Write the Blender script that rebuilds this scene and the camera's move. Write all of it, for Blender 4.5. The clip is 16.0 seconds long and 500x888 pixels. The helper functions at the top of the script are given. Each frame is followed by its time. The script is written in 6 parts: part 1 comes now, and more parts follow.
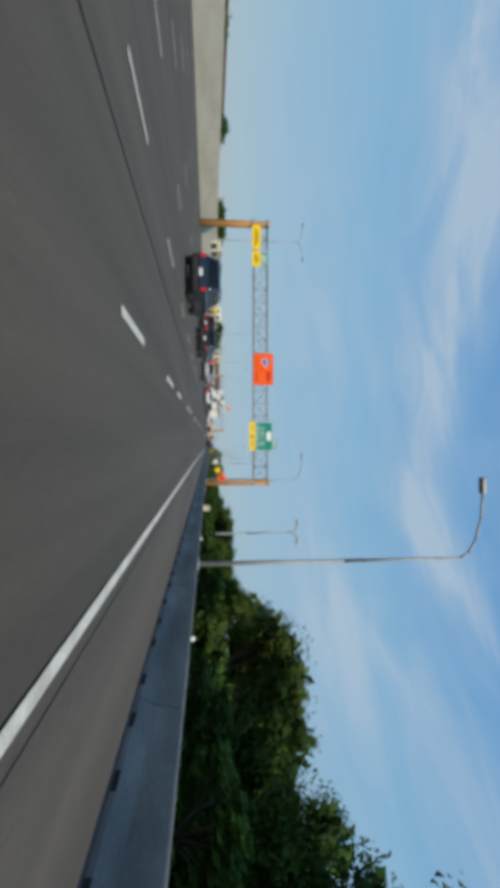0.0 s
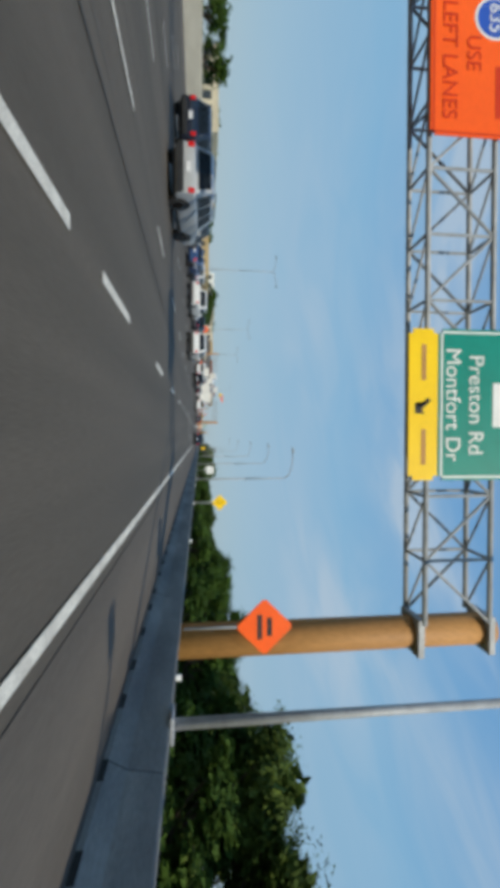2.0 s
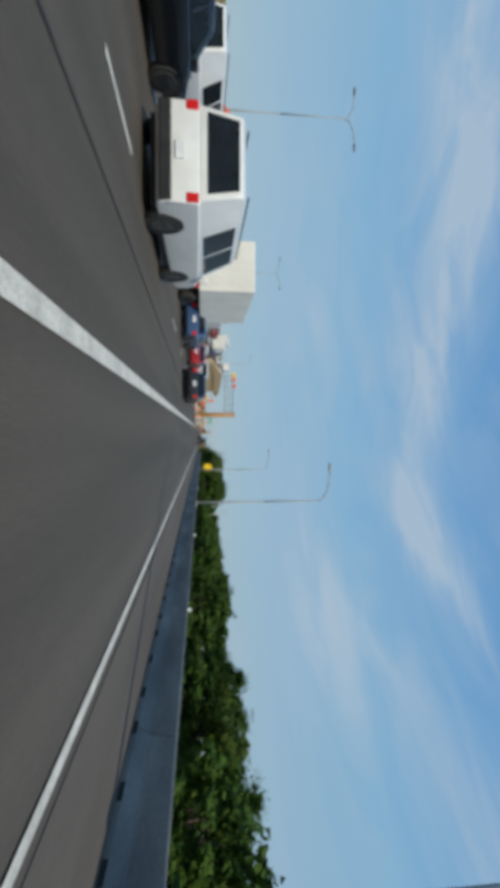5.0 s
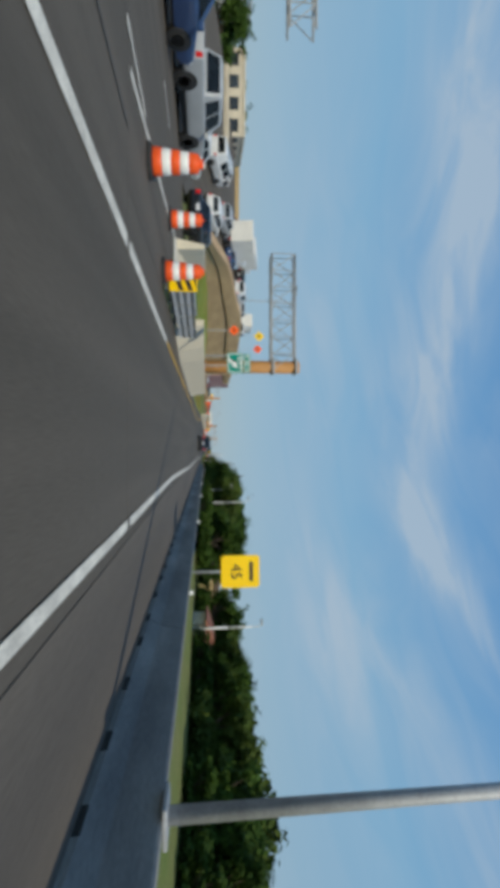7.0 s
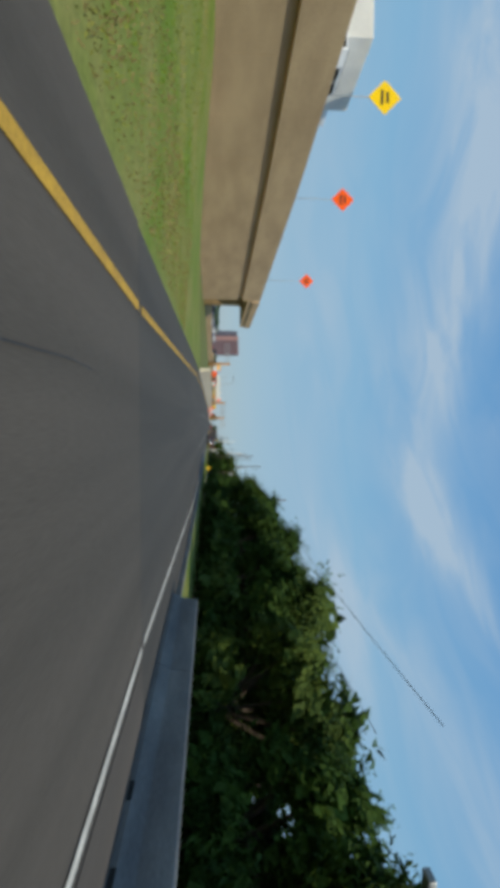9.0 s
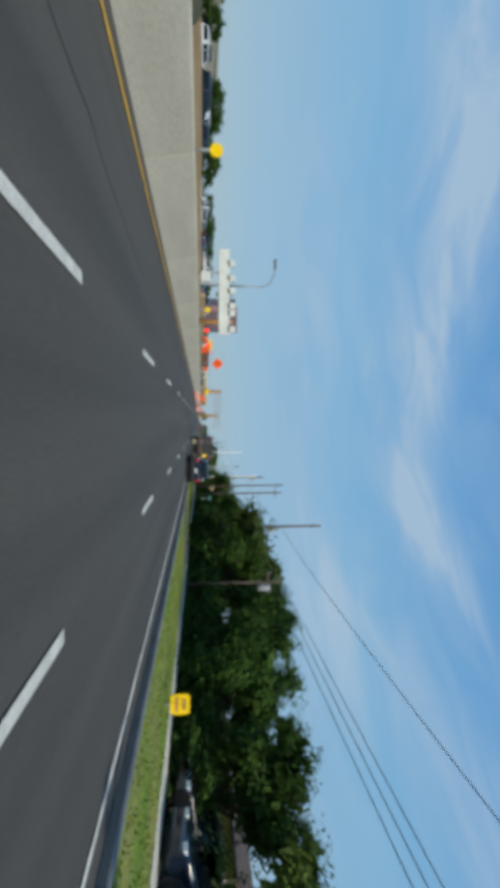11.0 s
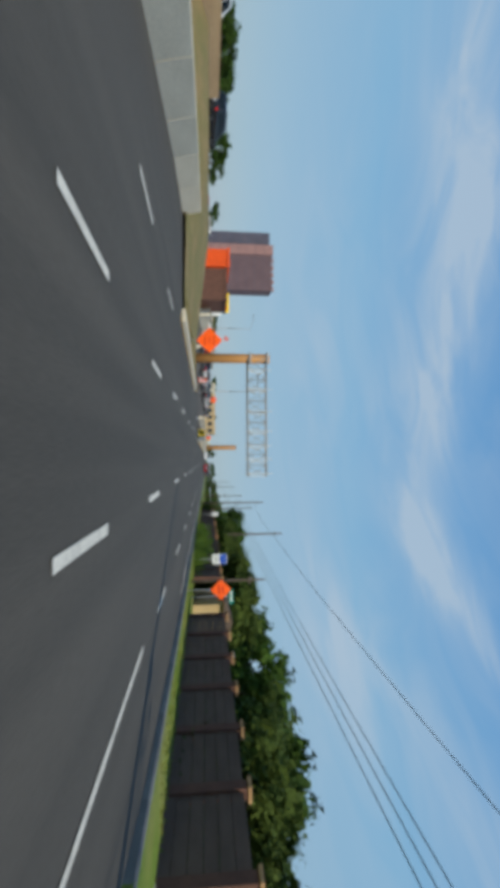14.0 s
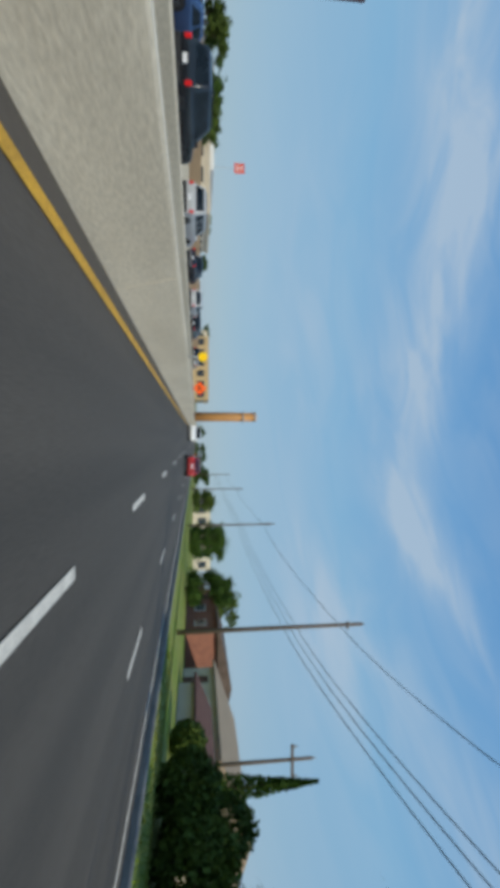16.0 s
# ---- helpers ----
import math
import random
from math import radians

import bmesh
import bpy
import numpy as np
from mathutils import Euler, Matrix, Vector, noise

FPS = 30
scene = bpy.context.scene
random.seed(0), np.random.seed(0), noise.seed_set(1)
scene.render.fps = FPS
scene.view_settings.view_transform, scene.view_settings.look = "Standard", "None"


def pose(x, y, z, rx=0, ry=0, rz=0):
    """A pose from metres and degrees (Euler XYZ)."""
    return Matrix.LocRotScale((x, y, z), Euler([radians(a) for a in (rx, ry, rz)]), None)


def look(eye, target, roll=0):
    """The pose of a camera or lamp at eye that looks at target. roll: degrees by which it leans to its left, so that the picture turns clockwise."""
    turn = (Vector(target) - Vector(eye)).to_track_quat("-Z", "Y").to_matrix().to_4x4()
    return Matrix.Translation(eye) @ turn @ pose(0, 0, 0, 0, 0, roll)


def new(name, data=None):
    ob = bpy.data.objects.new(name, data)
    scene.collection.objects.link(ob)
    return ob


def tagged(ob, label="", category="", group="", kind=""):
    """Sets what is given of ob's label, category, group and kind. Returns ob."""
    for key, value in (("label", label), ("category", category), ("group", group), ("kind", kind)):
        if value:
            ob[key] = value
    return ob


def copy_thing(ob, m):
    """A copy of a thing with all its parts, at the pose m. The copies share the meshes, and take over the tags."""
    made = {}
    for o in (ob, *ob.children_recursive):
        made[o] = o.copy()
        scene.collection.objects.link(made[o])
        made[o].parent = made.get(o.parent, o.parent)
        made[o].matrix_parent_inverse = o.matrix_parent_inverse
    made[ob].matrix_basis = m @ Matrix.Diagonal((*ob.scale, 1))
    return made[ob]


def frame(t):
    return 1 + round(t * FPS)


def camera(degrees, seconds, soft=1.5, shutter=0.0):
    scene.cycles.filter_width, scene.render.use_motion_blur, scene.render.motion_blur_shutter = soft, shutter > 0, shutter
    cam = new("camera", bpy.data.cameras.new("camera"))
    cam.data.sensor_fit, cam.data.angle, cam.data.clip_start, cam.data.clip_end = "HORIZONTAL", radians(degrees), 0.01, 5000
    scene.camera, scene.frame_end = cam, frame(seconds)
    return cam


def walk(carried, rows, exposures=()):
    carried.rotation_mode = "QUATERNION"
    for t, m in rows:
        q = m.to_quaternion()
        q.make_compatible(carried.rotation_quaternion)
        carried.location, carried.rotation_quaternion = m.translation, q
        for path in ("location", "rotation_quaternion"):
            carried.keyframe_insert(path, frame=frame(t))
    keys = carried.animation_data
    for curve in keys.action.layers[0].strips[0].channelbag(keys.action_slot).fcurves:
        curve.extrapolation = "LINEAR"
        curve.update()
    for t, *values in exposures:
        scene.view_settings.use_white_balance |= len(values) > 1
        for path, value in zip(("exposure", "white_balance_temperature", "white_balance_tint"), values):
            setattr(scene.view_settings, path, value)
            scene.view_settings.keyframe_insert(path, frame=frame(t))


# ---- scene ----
F = 57.0          # field of view across the picture's width
EYE = 1.17        # height of the eye over the road
cam = camera(F, 16.0, soft=7.2)

# seconds, metres to the right, metres along the road, degrees up, degrees to the left, lean
ROWS = [
    (0, -0.02, -7.4, 5.0, -0.40, 0.0),
    (0.5, 0.05, 6.2, 5.55, -2.60, 0.0),
    (1, 0.37, 17, 4.93, -2.58, 0.0),
    (1.5, 0.28, 25.6, 5.86, -0.55, 0.0),
    (2, 0.15, 36.4, 6.20, -1.06, 0.0),
    (2.5, 0.06, 48.6, 6.17, -1.52, 0.0),
    (3, 0.12, 62, 6.22, -1.58, 0.0),
    (3.5, 0.25, 75.5, 6.45, -1.86, 0.0),
    (4, 0.2, 92, 6.38, -1.25, 0.0),
    (4.2, 0.05, 98.6, 6.34, -1.28, 0.0),
    (4.5, -0.95, 107.5, 6.28, -1.34, 0.0),
    (4.72, -1.2, 114.5, 6.15, -1.3, 0.0),
    (5.2, -0.55, 131.8, 5.86, -1.13, 0.0),
    (6, 0.65, 160.5, 5.26, -1.27, 0.0),
    (6.5, 0.83, 177.2, 5.16, -1.38, 0.0),
    (7, 0.67, 189, 5.42, -0.10, 0.0),
    (7.5, 0.39, 206.4, 7.20, -3.30, 0.0),
    (8, 0.16, 222, 6.35, -3.82, 0.0),
    (8.5, -0.03, 238.5, 4.92, -3.30, 0.0),
    (8.68, -0.2, 244.5, 4.75, -3.10, 0.0),
    (8.85, -0.75, 250.0, 4.7, -2.9, 0.0),
    (9.2, -1.3, 262, 4.89, -2.75, 0.0),
    (10, -0.9, 292, 5.72, -2.3, 0.0),
    (10.5, -0.7, 309.5, 6.0, -2.5, 0.0),
    (11, -0.42, 326, 6.05, -2.85, 0.0),
    (11.5, 0, 344.5, 6.49, -1.69, 0.0),
    (12, -0.55, 362.5, 5.55, -3.40, 0.0),
    (12.5, -0.4, 373.7, 6.77, -0.85, 0.0),
    (13, -0.3, 390.2, 6.20, -3.10, 0.0),
    (13.5, -0.3, 408.8, 6.05, -2.10, 0.0),
    (14, 0.6, 427.4, 5.30, 1.95, 0.0),
    (14.5, 0.9, 446.0, 5.66, 1.06, 0.0),
    (15, 0.4, 464.8, 6.25, -1.10, 0.0),
    (15.5, -0.05, 483.5, 5.80, -2.00, 0.0),
    (16, 0.12, 502, 6.62, -0.65, 0.0),
]


def eye_pose(x, y, up, left, lean):
    """The camera lies on its left side: the sky is on the picture's right."""
    return pose(x, y, EYE, 90 + up, 0, left) @ pose(0, 0, 0, 0, 0, 90 + lean)


walk(cam, [(t, eye_pose(x, y, up, left, lean)) for t, x, y, up, left, lean in ROWS],
     exposures=[(0, -0.05, 6500, 4), (4.2, -0.03, 6500, 4), (6.3, -0.2, 6500, 4), (6.8, -0.18, 6500, 4), (8.0, -0.06, 6500, 3), (8.7, -0.05, 6500, 3), (10.8, -0.07, 6150, 2), (12.5, -0.06, 6420, 3), (13.5, -0.05, 6450, 4), (16, -0.07, 6350, 4)])

# ---- sky, sun, exposure ----
SUN_FROM = Vector((0.5, -1.3, 1.0)).normalized()      # behind the eye and a little to the right
scene.view_settings.exposure = 0.0


def make_sky():
    w = bpy.data.worlds.new("sky")
    scene.world = w
    w.use_nodes = True
    nt = w.node_tree
    nt.nodes.clear()
    n, link = nt.nodes.new, nt.links.new
    out, bg = n("ShaderNodeOutputWorld"), n("ShaderNodeBackground")
    sky = n("ShaderNodeTexSky")
    sky.sky_type = "NISHITA"
    sky.sun_disc = False
    sky.sun_elevation = math.asin(SUN_FROM.z)
    sky.sun_rotation = math.atan2(SUN_FROM.x, SUN_FROM.y)
    sky.air_density, sky.dust_density, sky.ozone_density = 1.0, 0.3, 3.0
    co = n("ShaderNodeTexCoord")
    # directions as heading and elevation, in radians
    def calc(op, *args):
        q = n("ShaderNodeMath")
        q.operation = op
        for i, v in enumerate(args):
            if isinstance(v, (int, float)):
                q.inputs[i].default_value = v
            else:
                link(v, q.inputs[i])
        return q.outputs[0]

    sep = n("ShaderNodeSeparateXYZ")
    link(co.outputs["Generated"], sep.inputs[0])
    az = calc("ARCTAN2", sep.outputs["X"], sep.outputs["Y"])
    el = calc("ARCSINE", sep.outputs["Z"])
    # thin high cloud: a few long wisps in a veil of fine streaks
    flat = n("ShaderNodeCombineXYZ")
    link(calc("MULTIPLY", az, 2.2), flat.inputs[0])
    link(calc("ADD", calc("MULTIPLY", el, 9.0), calc("MULTIPLY", az, -1.2)), flat.inputs[1])
    n1 = n("ShaderNodeTexNoise")
    n1.inputs["Scale"].default_value, n1.inputs["Detail"].default_value, n1.inputs["Roughness"].default_value = 1.6, 8, 0.55
    n1.inputs["Distortion"].default_value = 0.9
    link(flat.outputs[0], n1.inputs["Vector"])
    n2 = n("ShaderNodeTexNoise")
    n2.inputs["Scale"].default_value, n2.inputs["Detail"].default_value = 2.6, 4
    link(co.outputs["Generated"], n2.inputs["Vector"])
    total = calc("MULTIPLY", n2.outputs["Fac"], 0.40)
    # heading, elevation, lean (all degrees), half length, half width, weight of each wisp
    for a0, e0, lean, su, sv, k in ((-26, 28.0, -8, 24, 3.8, 0.95), (-42, 24.0, 8, 18, 3.2, 0.75), (12.5, 26.0, 16, 15, 2.3, 1.15), (-6, 27.0, -4, 12, 2.2, 0.5), (27, 17.5, 24, 16, 4.5, 0.5), (42, 25, 10, 16, 4, 0.25), (20, 13.0, 5, 16, 3.5, 0.3), (-12, 14, 0, 22, 3.5, 0.3),
                                   (75, 30, 0, 25, 6, 0.6), (-90, 35, 12, 30, 6, 0.6), (150, 40, 0, 40, 9, 0.6)):
        c, s_ = math.cos(radians(lean)), math.sin(radians(lean))
        da, de = calc("SUBTRACT", az, radians(a0)), calc("SUBTRACT", el, radians(e0))
        u = calc("ADD", calc("MULTIPLY", da, c / radians(su)), calc("MULTIPLY", de, s_ / radians(su)))
        v = calc("SUBTRACT", calc("MULTIPLY", de, c / radians(sv)), calc("MULTIPLY", da, s_ / radians(sv)))
        r2 = calc("ADD", calc("MULTIPLY", u, u), calc("MULTIPLY", v, v))
        total = calc("ADD", total, calc("MULTIPLY", calc("EXPONENT", calc("MULTIPLY", r2, -1.0)), k))
    r1 = n("ShaderNodeMapRange")
    r1.interpolation_type = "SMOOTHSTEP"
    r1.inputs[1].default_value, r1.inputs[2].default_value = 0.22, 0.84
    link(n1.outputs["Fac"], r1.inputs[0])
    amt = n("ShaderNodeClamp")
    link(calc("MULTIPLY", total, calc("ADD", calc("MULTIPLY", r1.outputs[0], 0.85), 0.24)), amt.inputs[0])
    amt.inputs[2].default_value = 0.8
    mix = n("ShaderNodeMix")
    mix.data_type = "RGBA"
    mix.inputs[7].default_value = (4.6, 5.5, 6.8, 1)
    link(amt.outputs[0], mix.inputs[0])
    link(mix.outputs[2], bg.inputs["Color"])
    bg.inputs["Strength"].default_value = 0.10
    link(bg.outputs[0], out.inputs["Surface"])
    # haze: the low sky turns to a pale grey-blue, the high sky stays deep
    hz = n("ShaderNodeValToRGB")
    link(sep.outputs["Z"], hz.inputs["Fac"])
    e = hz.color_ramp.elements
    e[0].position, e[0].color = 0.0, (3.35, 4.4, 5.45, 1)
    e[1].position, e[1].color = 0.75, (0.85, 2.45, 5.7, 1)
    for at, c in ((0.12, (3.1, 4.7, 6.3, 1)), (0.30, (2.3, 4.6, 7.0, 1)), (0.5, (1.5, 3.7, 6.9, 1))):
        q = e.new(at)
        q.color = c
    air = n("ShaderNodeMix")
    air.data_type = "RGBA"
    air.inputs[0].default_value = 0.85
    link(sky.outputs["Color"], air.inputs[6])
    link(hz.outputs["Color"], air.inputs[7])
    link(air.outputs[2], mix.inputs[6])


make_sky()
sun = new("sun", bpy.data.lights.new("sun", "SUN"))
sun.data.energy, sun.data.angle, sun.data.color = 3.55, radians(0.6), (1.0, 0.90, 0.76)
sun.matrix_world = look(SUN_FROM * 100, (0, 0, 0))

# ---- materials ----
def mat(name, a, b=None, scale=3.0, rough=0.8, metal=0.0, bump=0.0, fine=60.0, stretch=(1, 1, 1), spread=0.12, spec=0.3, rnd=0.0):
    """A surface of two colours mixed by coarse noise, with fine grain and relief."""
    m = bpy.data.materials.new(name)
    m.use_nodes = True
    nt = m.node_tree
    n, link = nt.nodes.new, nt.links.new
    p = nt.nodes["Principled BSDF"]
    b = b or tuple(c * 0.75 for c in a)
    co, mp = n("ShaderNodeTexCoord"), n("ShaderNodeMapping")
    mp.inputs["Scale"].default_value = stretch
    n1, n2 = n("ShaderNodeTexNoise"), n("ShaderNodeTexNoise")
    n1.inputs["Scale"].default_value, n1.inputs["Detail"].default_value = scale, 5
    n2.inputs["Scale"].default_value, n2.inputs["Detail"].default_value = fine, 3
    ramp = n("ShaderNodeValToRGB")
    ramp.color_ramp.elements[0].position, ramp.color_ramp.elements[1].position = 0.35, 0.65
    mix = n("ShaderNodeMix")
    mix.data_type = "RGBA"
    mix.inputs[6].default_value, mix.inputs[7].default_value = (*a, 1), (*b, 1)
    hsv = n("ShaderNodeHueSaturation")
    grain = n("ShaderNodeMapRange")
    grain.inputs[1].default_value, grain.inputs[2].default_value = 0.3, 0.7
    grain.inputs[3].default_value, grain.inputs[4].default_value = 1 - spread, 1 + spread
    link(co.outputs["Object"], mp.inputs["Vector"])
    link(mp.outputs["Vector"], n1.inputs["Vector"])
    link(mp.outputs["Vector"], n2.inputs["Vector"])
    link(n1.outputs["Fac"], ramp.inputs["Fac"])
    link(ramp.outputs["Color"], mix.inputs[0])
    link(mix.outputs[2], hsv.inputs["Color"])
    link(n2.outputs["Fac"], grain.inputs[0])
    value = grain.outputs[0]
    if rnd:
        info, vary, times = n("ShaderNodeObjectInfo"), n("ShaderNodeMapRange"), n("ShaderNodeMath")
        times.operation = "MULTIPLY"
        vary.inputs[3].default_value, vary.inputs[4].default_value = 1 - rnd, 1 + rnd
        link(info.outputs["Random"], vary.inputs[0])
        link(vary.outputs[0], times.inputs[0])
        link(value, times.inputs[1])
        value = times.outputs[0]
    link(value, hsv.inputs["Value"])
    link(hsv.outputs["Color"], p.inputs["Base Color"])
    p.inputs["Roughness"].default_value, p.inputs["Metallic"].default_value = rough, metal
    p.inputs["Specular IOR Level"].default_value = spec
    if bump:
        bp = n("ShaderNodeBump")
        bp.inputs["Strength"].default_value, bp.inputs["Distance"].default_value = bump, 0.02
        link(n2.outputs["Fac"], bp.inputs["Height"])
        link(bp.outputs[0], p.inputs["Normal"])
    return m


def glow(name, colour, strength):
    m = mat(name, colour, colour, rough=0.3)
    p = m.node_tree.nodes["Principled BSDF"]
    p.inputs["Emission Color"].default_value, p.inputs["Emission Strength"].default_value = (*colour, 1), strength
    return m


ASPHALT = mat("asphalt", (0.110, 0.092, 0.073), (0.079, 0.067, 0.053), 0.5, 0.85, bump=0.35, fine=45, stretch=(2.2, 0.10, 1), spread=0.15)
ASPHALT_NEW = mat("dark_asphalt", (0.090, 0.079, 0.066), (0.066, 0.059, 0.050), 0.5, 0.85, bump=0.35, fine=45, stretch=(2.2, 0.10, 1), spread=0.15)
ASPHALT_SEAL = mat("joint_sealant", (0.045, 0.042, 0.038), (0.07, 0.062, 0.052), 1.5, 0.7, fine=20)
SHOULDER = mat("shoulder_concrete", (0.125, 0.105, 0.085), (0.092, 0.078, 0.065), 0.5, 0.9, bump=0.3, fine=40, stretch=(1.6, 0.15, 1))
CONCRETE = mat("concrete", (0.64, 0.58, 0.46), (0.54, 0.485, 0.38), 0.7, 0.9, bump=0.25, fine=25, stretch=(1, 0.35, 1.5))
# Blotchy concrete, its grey darkened with the shade on barrier and kerb faces.
CONCRETE_SHADE = mat("grey_concrete", (0.245, 0.245, 0.235), (0.145, 0.145, 0.145), 1.1, 0.9, bump=0.25, fine=25, stretch=(1, 0.4, 1.6))
RETAIN = mat("brown_concrete", (0.52, 0.36, 0.21), (0.42, 0.285, 0.165), 0.5, 0.9, bump=0.2, fine=20, stretch=(1, 0.4, 1.5))
PAINT_W = mat("white_road_paint", (0.72, 0.68, 0.59), (0.52, 0.485, 0.42), 2.5, 0.7, fine=35, spread=0.2)
PAINT_Y = mat("yellow_road_paint", (0.62, 0.36, 0.04), (0.46, 0.27, 0.04), 2.5, 0.7, fine=35, spread=0.2)
GRASS = mat("grass", (0.12, 0.16, 0.030), (0.18, 0.17, 0.06), 0.35, 0.95, bump=0.6, fine=14, spread=0.35)
GRASS_BRIGHT = mat("mown_grass", (0.135, 0.205, 0.020), (0.235, 0.23, 0.06), 0.38, 0.95, bump=0.5, fine=9, spread=0.22)
DRY = mat("dry_grass", (0.25, 0.18, 0.08), (0.165, 0.15, 0.05), 0.5, 0.95, bump=0.6, fine=12, spread=0.3)
LEAF = mat("leaf", (0.058, 0.105, 0.017), (0.030, 0.060, 0.011), 0.7, 0.75, fine=9, spread=0.4, rnd=0.2, spec=0.12)
LEAF_SHRUB = mat("shrub_leaf", (0.105, 0.175, 0.026), (0.065, 0.115, 0.018), 0.7, 0.75, fine=9, spread=0.4, rnd=0.15, spec=0.12)
LEAF_LIGHT = mat("light_leaf", (0.085, 0.120, 0.022), (0.045, 0.072, 0.016), 0.7, 0.75, fine=9, spread=0.4, rnd=0.2, spec=0.12)
BARK = mat("bark", (0.10, 0.075, 0.055), (0.06, 0.045, 0.035), 6, 0.95, bump=0.6, fine=25, stretch=(3, 3, 0.6))
WOOD = mat("pole_wood", (0.15, 0.115, 0.09), (0.09, 0.07, 0.055), 4, 0.9, bump=0.4, fine=30, stretch=(6, 6, 0.5))
STEEL = mat("galvanised_steel", (0.42, 0.43, 0.44), (0.32, 0.33, 0.34), 3, 0.65, 0.3, fine=30)
STEEL_DARK = mat("grey_steel", (0.28, 0.29, 0.30), (0.20, 0.21, 0.22), 3, 0.5, 0.5, fine=30)
WHITE_POLE = mat("white_enamel", (0.75, 0.75, 0.72), (0.62, 0.62, 0.60), 2, 0.5, fine=20)
TAN_POST = mat("tan_painted_steel", (0.50, 0.255, 0.088), (0.42, 0.21, 0.072), 1.5, 0.6, fine=20, stretch=(1, 1, 0.3))
SIGN_Y = mat("yellow_sign_sheet", (0.95, 0.62, 0.002), (0.90, 0.57, 0.002), 1.2, 0.45, fine=15, spread=0.04)
SIGN_O = mat("orange_sign_sheet", (0.98, 0.125, 0.008), (0.92, 0.11, 0.008), 1.2, 0.45, fine=15, spread=0.04)
SIGN_G = mat("green_sign_sheet", (0.0, 0.25, 0.19), (0.0, 0.21, 0.16), 1.2, 0.45, fine=15, spread=0.04)
SIGN_W = mat("white_sign_sheet", (0.82, 0.82, 0.80), (0.72, 0.72, 0.70), 1.2, 0.45, fine=15, spread=0.04)
SIGN_B = mat("blue_sign_sheet", (0.03, 0.10, 0.50), (0.03, 0.09, 0.42), 1.2, 0.45, fine=15, spread=0.04)
SIGN_BACK = mat("sign_back", (0.35, 0.35, 0.36), None, 3, 0.5, 0.5)
BLACK_INK = mat("black_ink", (0.02, 0.02, 0.02), (0.03, 0.03, 0.03), 3, 0.6)
RED_INK = mat("red_orange_ink", (0.62, 0.04, 0.008), (0.55, 0.035, 0.008), 3, 0.6)
BARREL_O = mat("orange_plastic", (0.82, 0.10, 0.015), (0.70, 0.085, 0.015), 3, 0.5, fine=20)
RUBBER = mat("rubber", (0.022, 0.022, 0.023), (0.035, 0.033, 0.03), 5, 0.85, fine=40)
RIM = mat("wheel_rim", (0.30, 0.30, 0.31), (0.19, 0.19, 0.195), 5, 0.35, 0.8, fine=30)
CAR_GLASS = mat("car_glass", (0.012, 0.016, 0.02), (0.02, 0.025, 0.03), 2, 0.08, fine=10, spec=0.6)
TRIM_BLACK = mat("black_trim", (0.02, 0.02, 0.022), (0.03, 0.03, 0.03), 3, 0.6)
TAIL = glow("tail_lamp", (0.50, 0.012, 0.014), 0.12)
SIGNAL = glow("lit_red_signal", (1.0, 0.03, 0.02), 1.6)
PLATE = mat("number_plate", (0.75, 0.76, 0.78), (0.6, 0.6, 0.62), 6, 0.4)
WALL_BROWN = mat("brown_wall_panel", (0.135, 0.090, 0.072), (0.10, 0.068, 0.055), 0.8, 0.9, bump=0.5, fine=18, stretch=(1, 1, 3), rnd=0.12)
WALL_PIER = mat("red_brown_pier", (0.15, 0.075, 0.055), (0.115, 0.058, 0.045), 2, 0.9, bump=0.4, fine=24)
# The sunlight on top of the piers is put into this orange cap colour.
WALL_CAP_LIT = mat("pier_cap", (0.50, 0.30, 0.15), (0.42, 0.25, 0.12), 2, 0.85, bump=0.3, fine=24)
ROOF_BROWN = mat("brown_shingle", (0.13, 0.095, 0.075), (0.09, 0.065, 0.05), 1.5, 0.95, bump=0.6, fine=14)
STUCCO_TAN = mat("tan_stucco", (0.52, 0.38, 0.20), (0.45, 0.33, 0.17), 0.8, 0.9, bump=0.2, fine=25)
STUCCO_CREAM = mat("cream_stucco", (0.62, 0.55, 0.43), (0.54, 0.48, 0.38), 0.8, 0.9, bump=0.2, fine=25)
BRICK = mat("red_brick", (0.30, 0.13, 0.085), (0.23, 0.10, 0.07), 1.5, 0.9, bump=0.4, fine=20)
MAUVE = mat("mauve_panel", (0.15, 0.10, 0.115), (0.125, 0.083, 0.097), 0.4, 0.7, fine=8)
MAUVE_PINK = mat("pink_panel", (0.34, 0.20, 0.19), (0.29, 0.17, 0.165), 0.4, 0.7, fine=8)
MAUVE_BLUE = mat("blue_grey_panel", (0.10, 0.10, 0.14), (0.08, 0.08, 0.115), 0.4, 0.7, fine=8)
WINDOW = mat("window_glass", (0.03, 0.04, 0.05), (0.045, 0.055, 0.07), 1, 0.1, fine=5, spec=0.6)


def paint(name, colour, rough=0.25):
    m = mat(name, colour, tuple(c * 0.9 for c in colour), 1.5, rough, 0.0, fine=30, spread=0.04, spec=0.5)
    m.node_tree.nodes["Principled BSDF"].inputs["Coat Weight"].default_value = 0.5
    return m


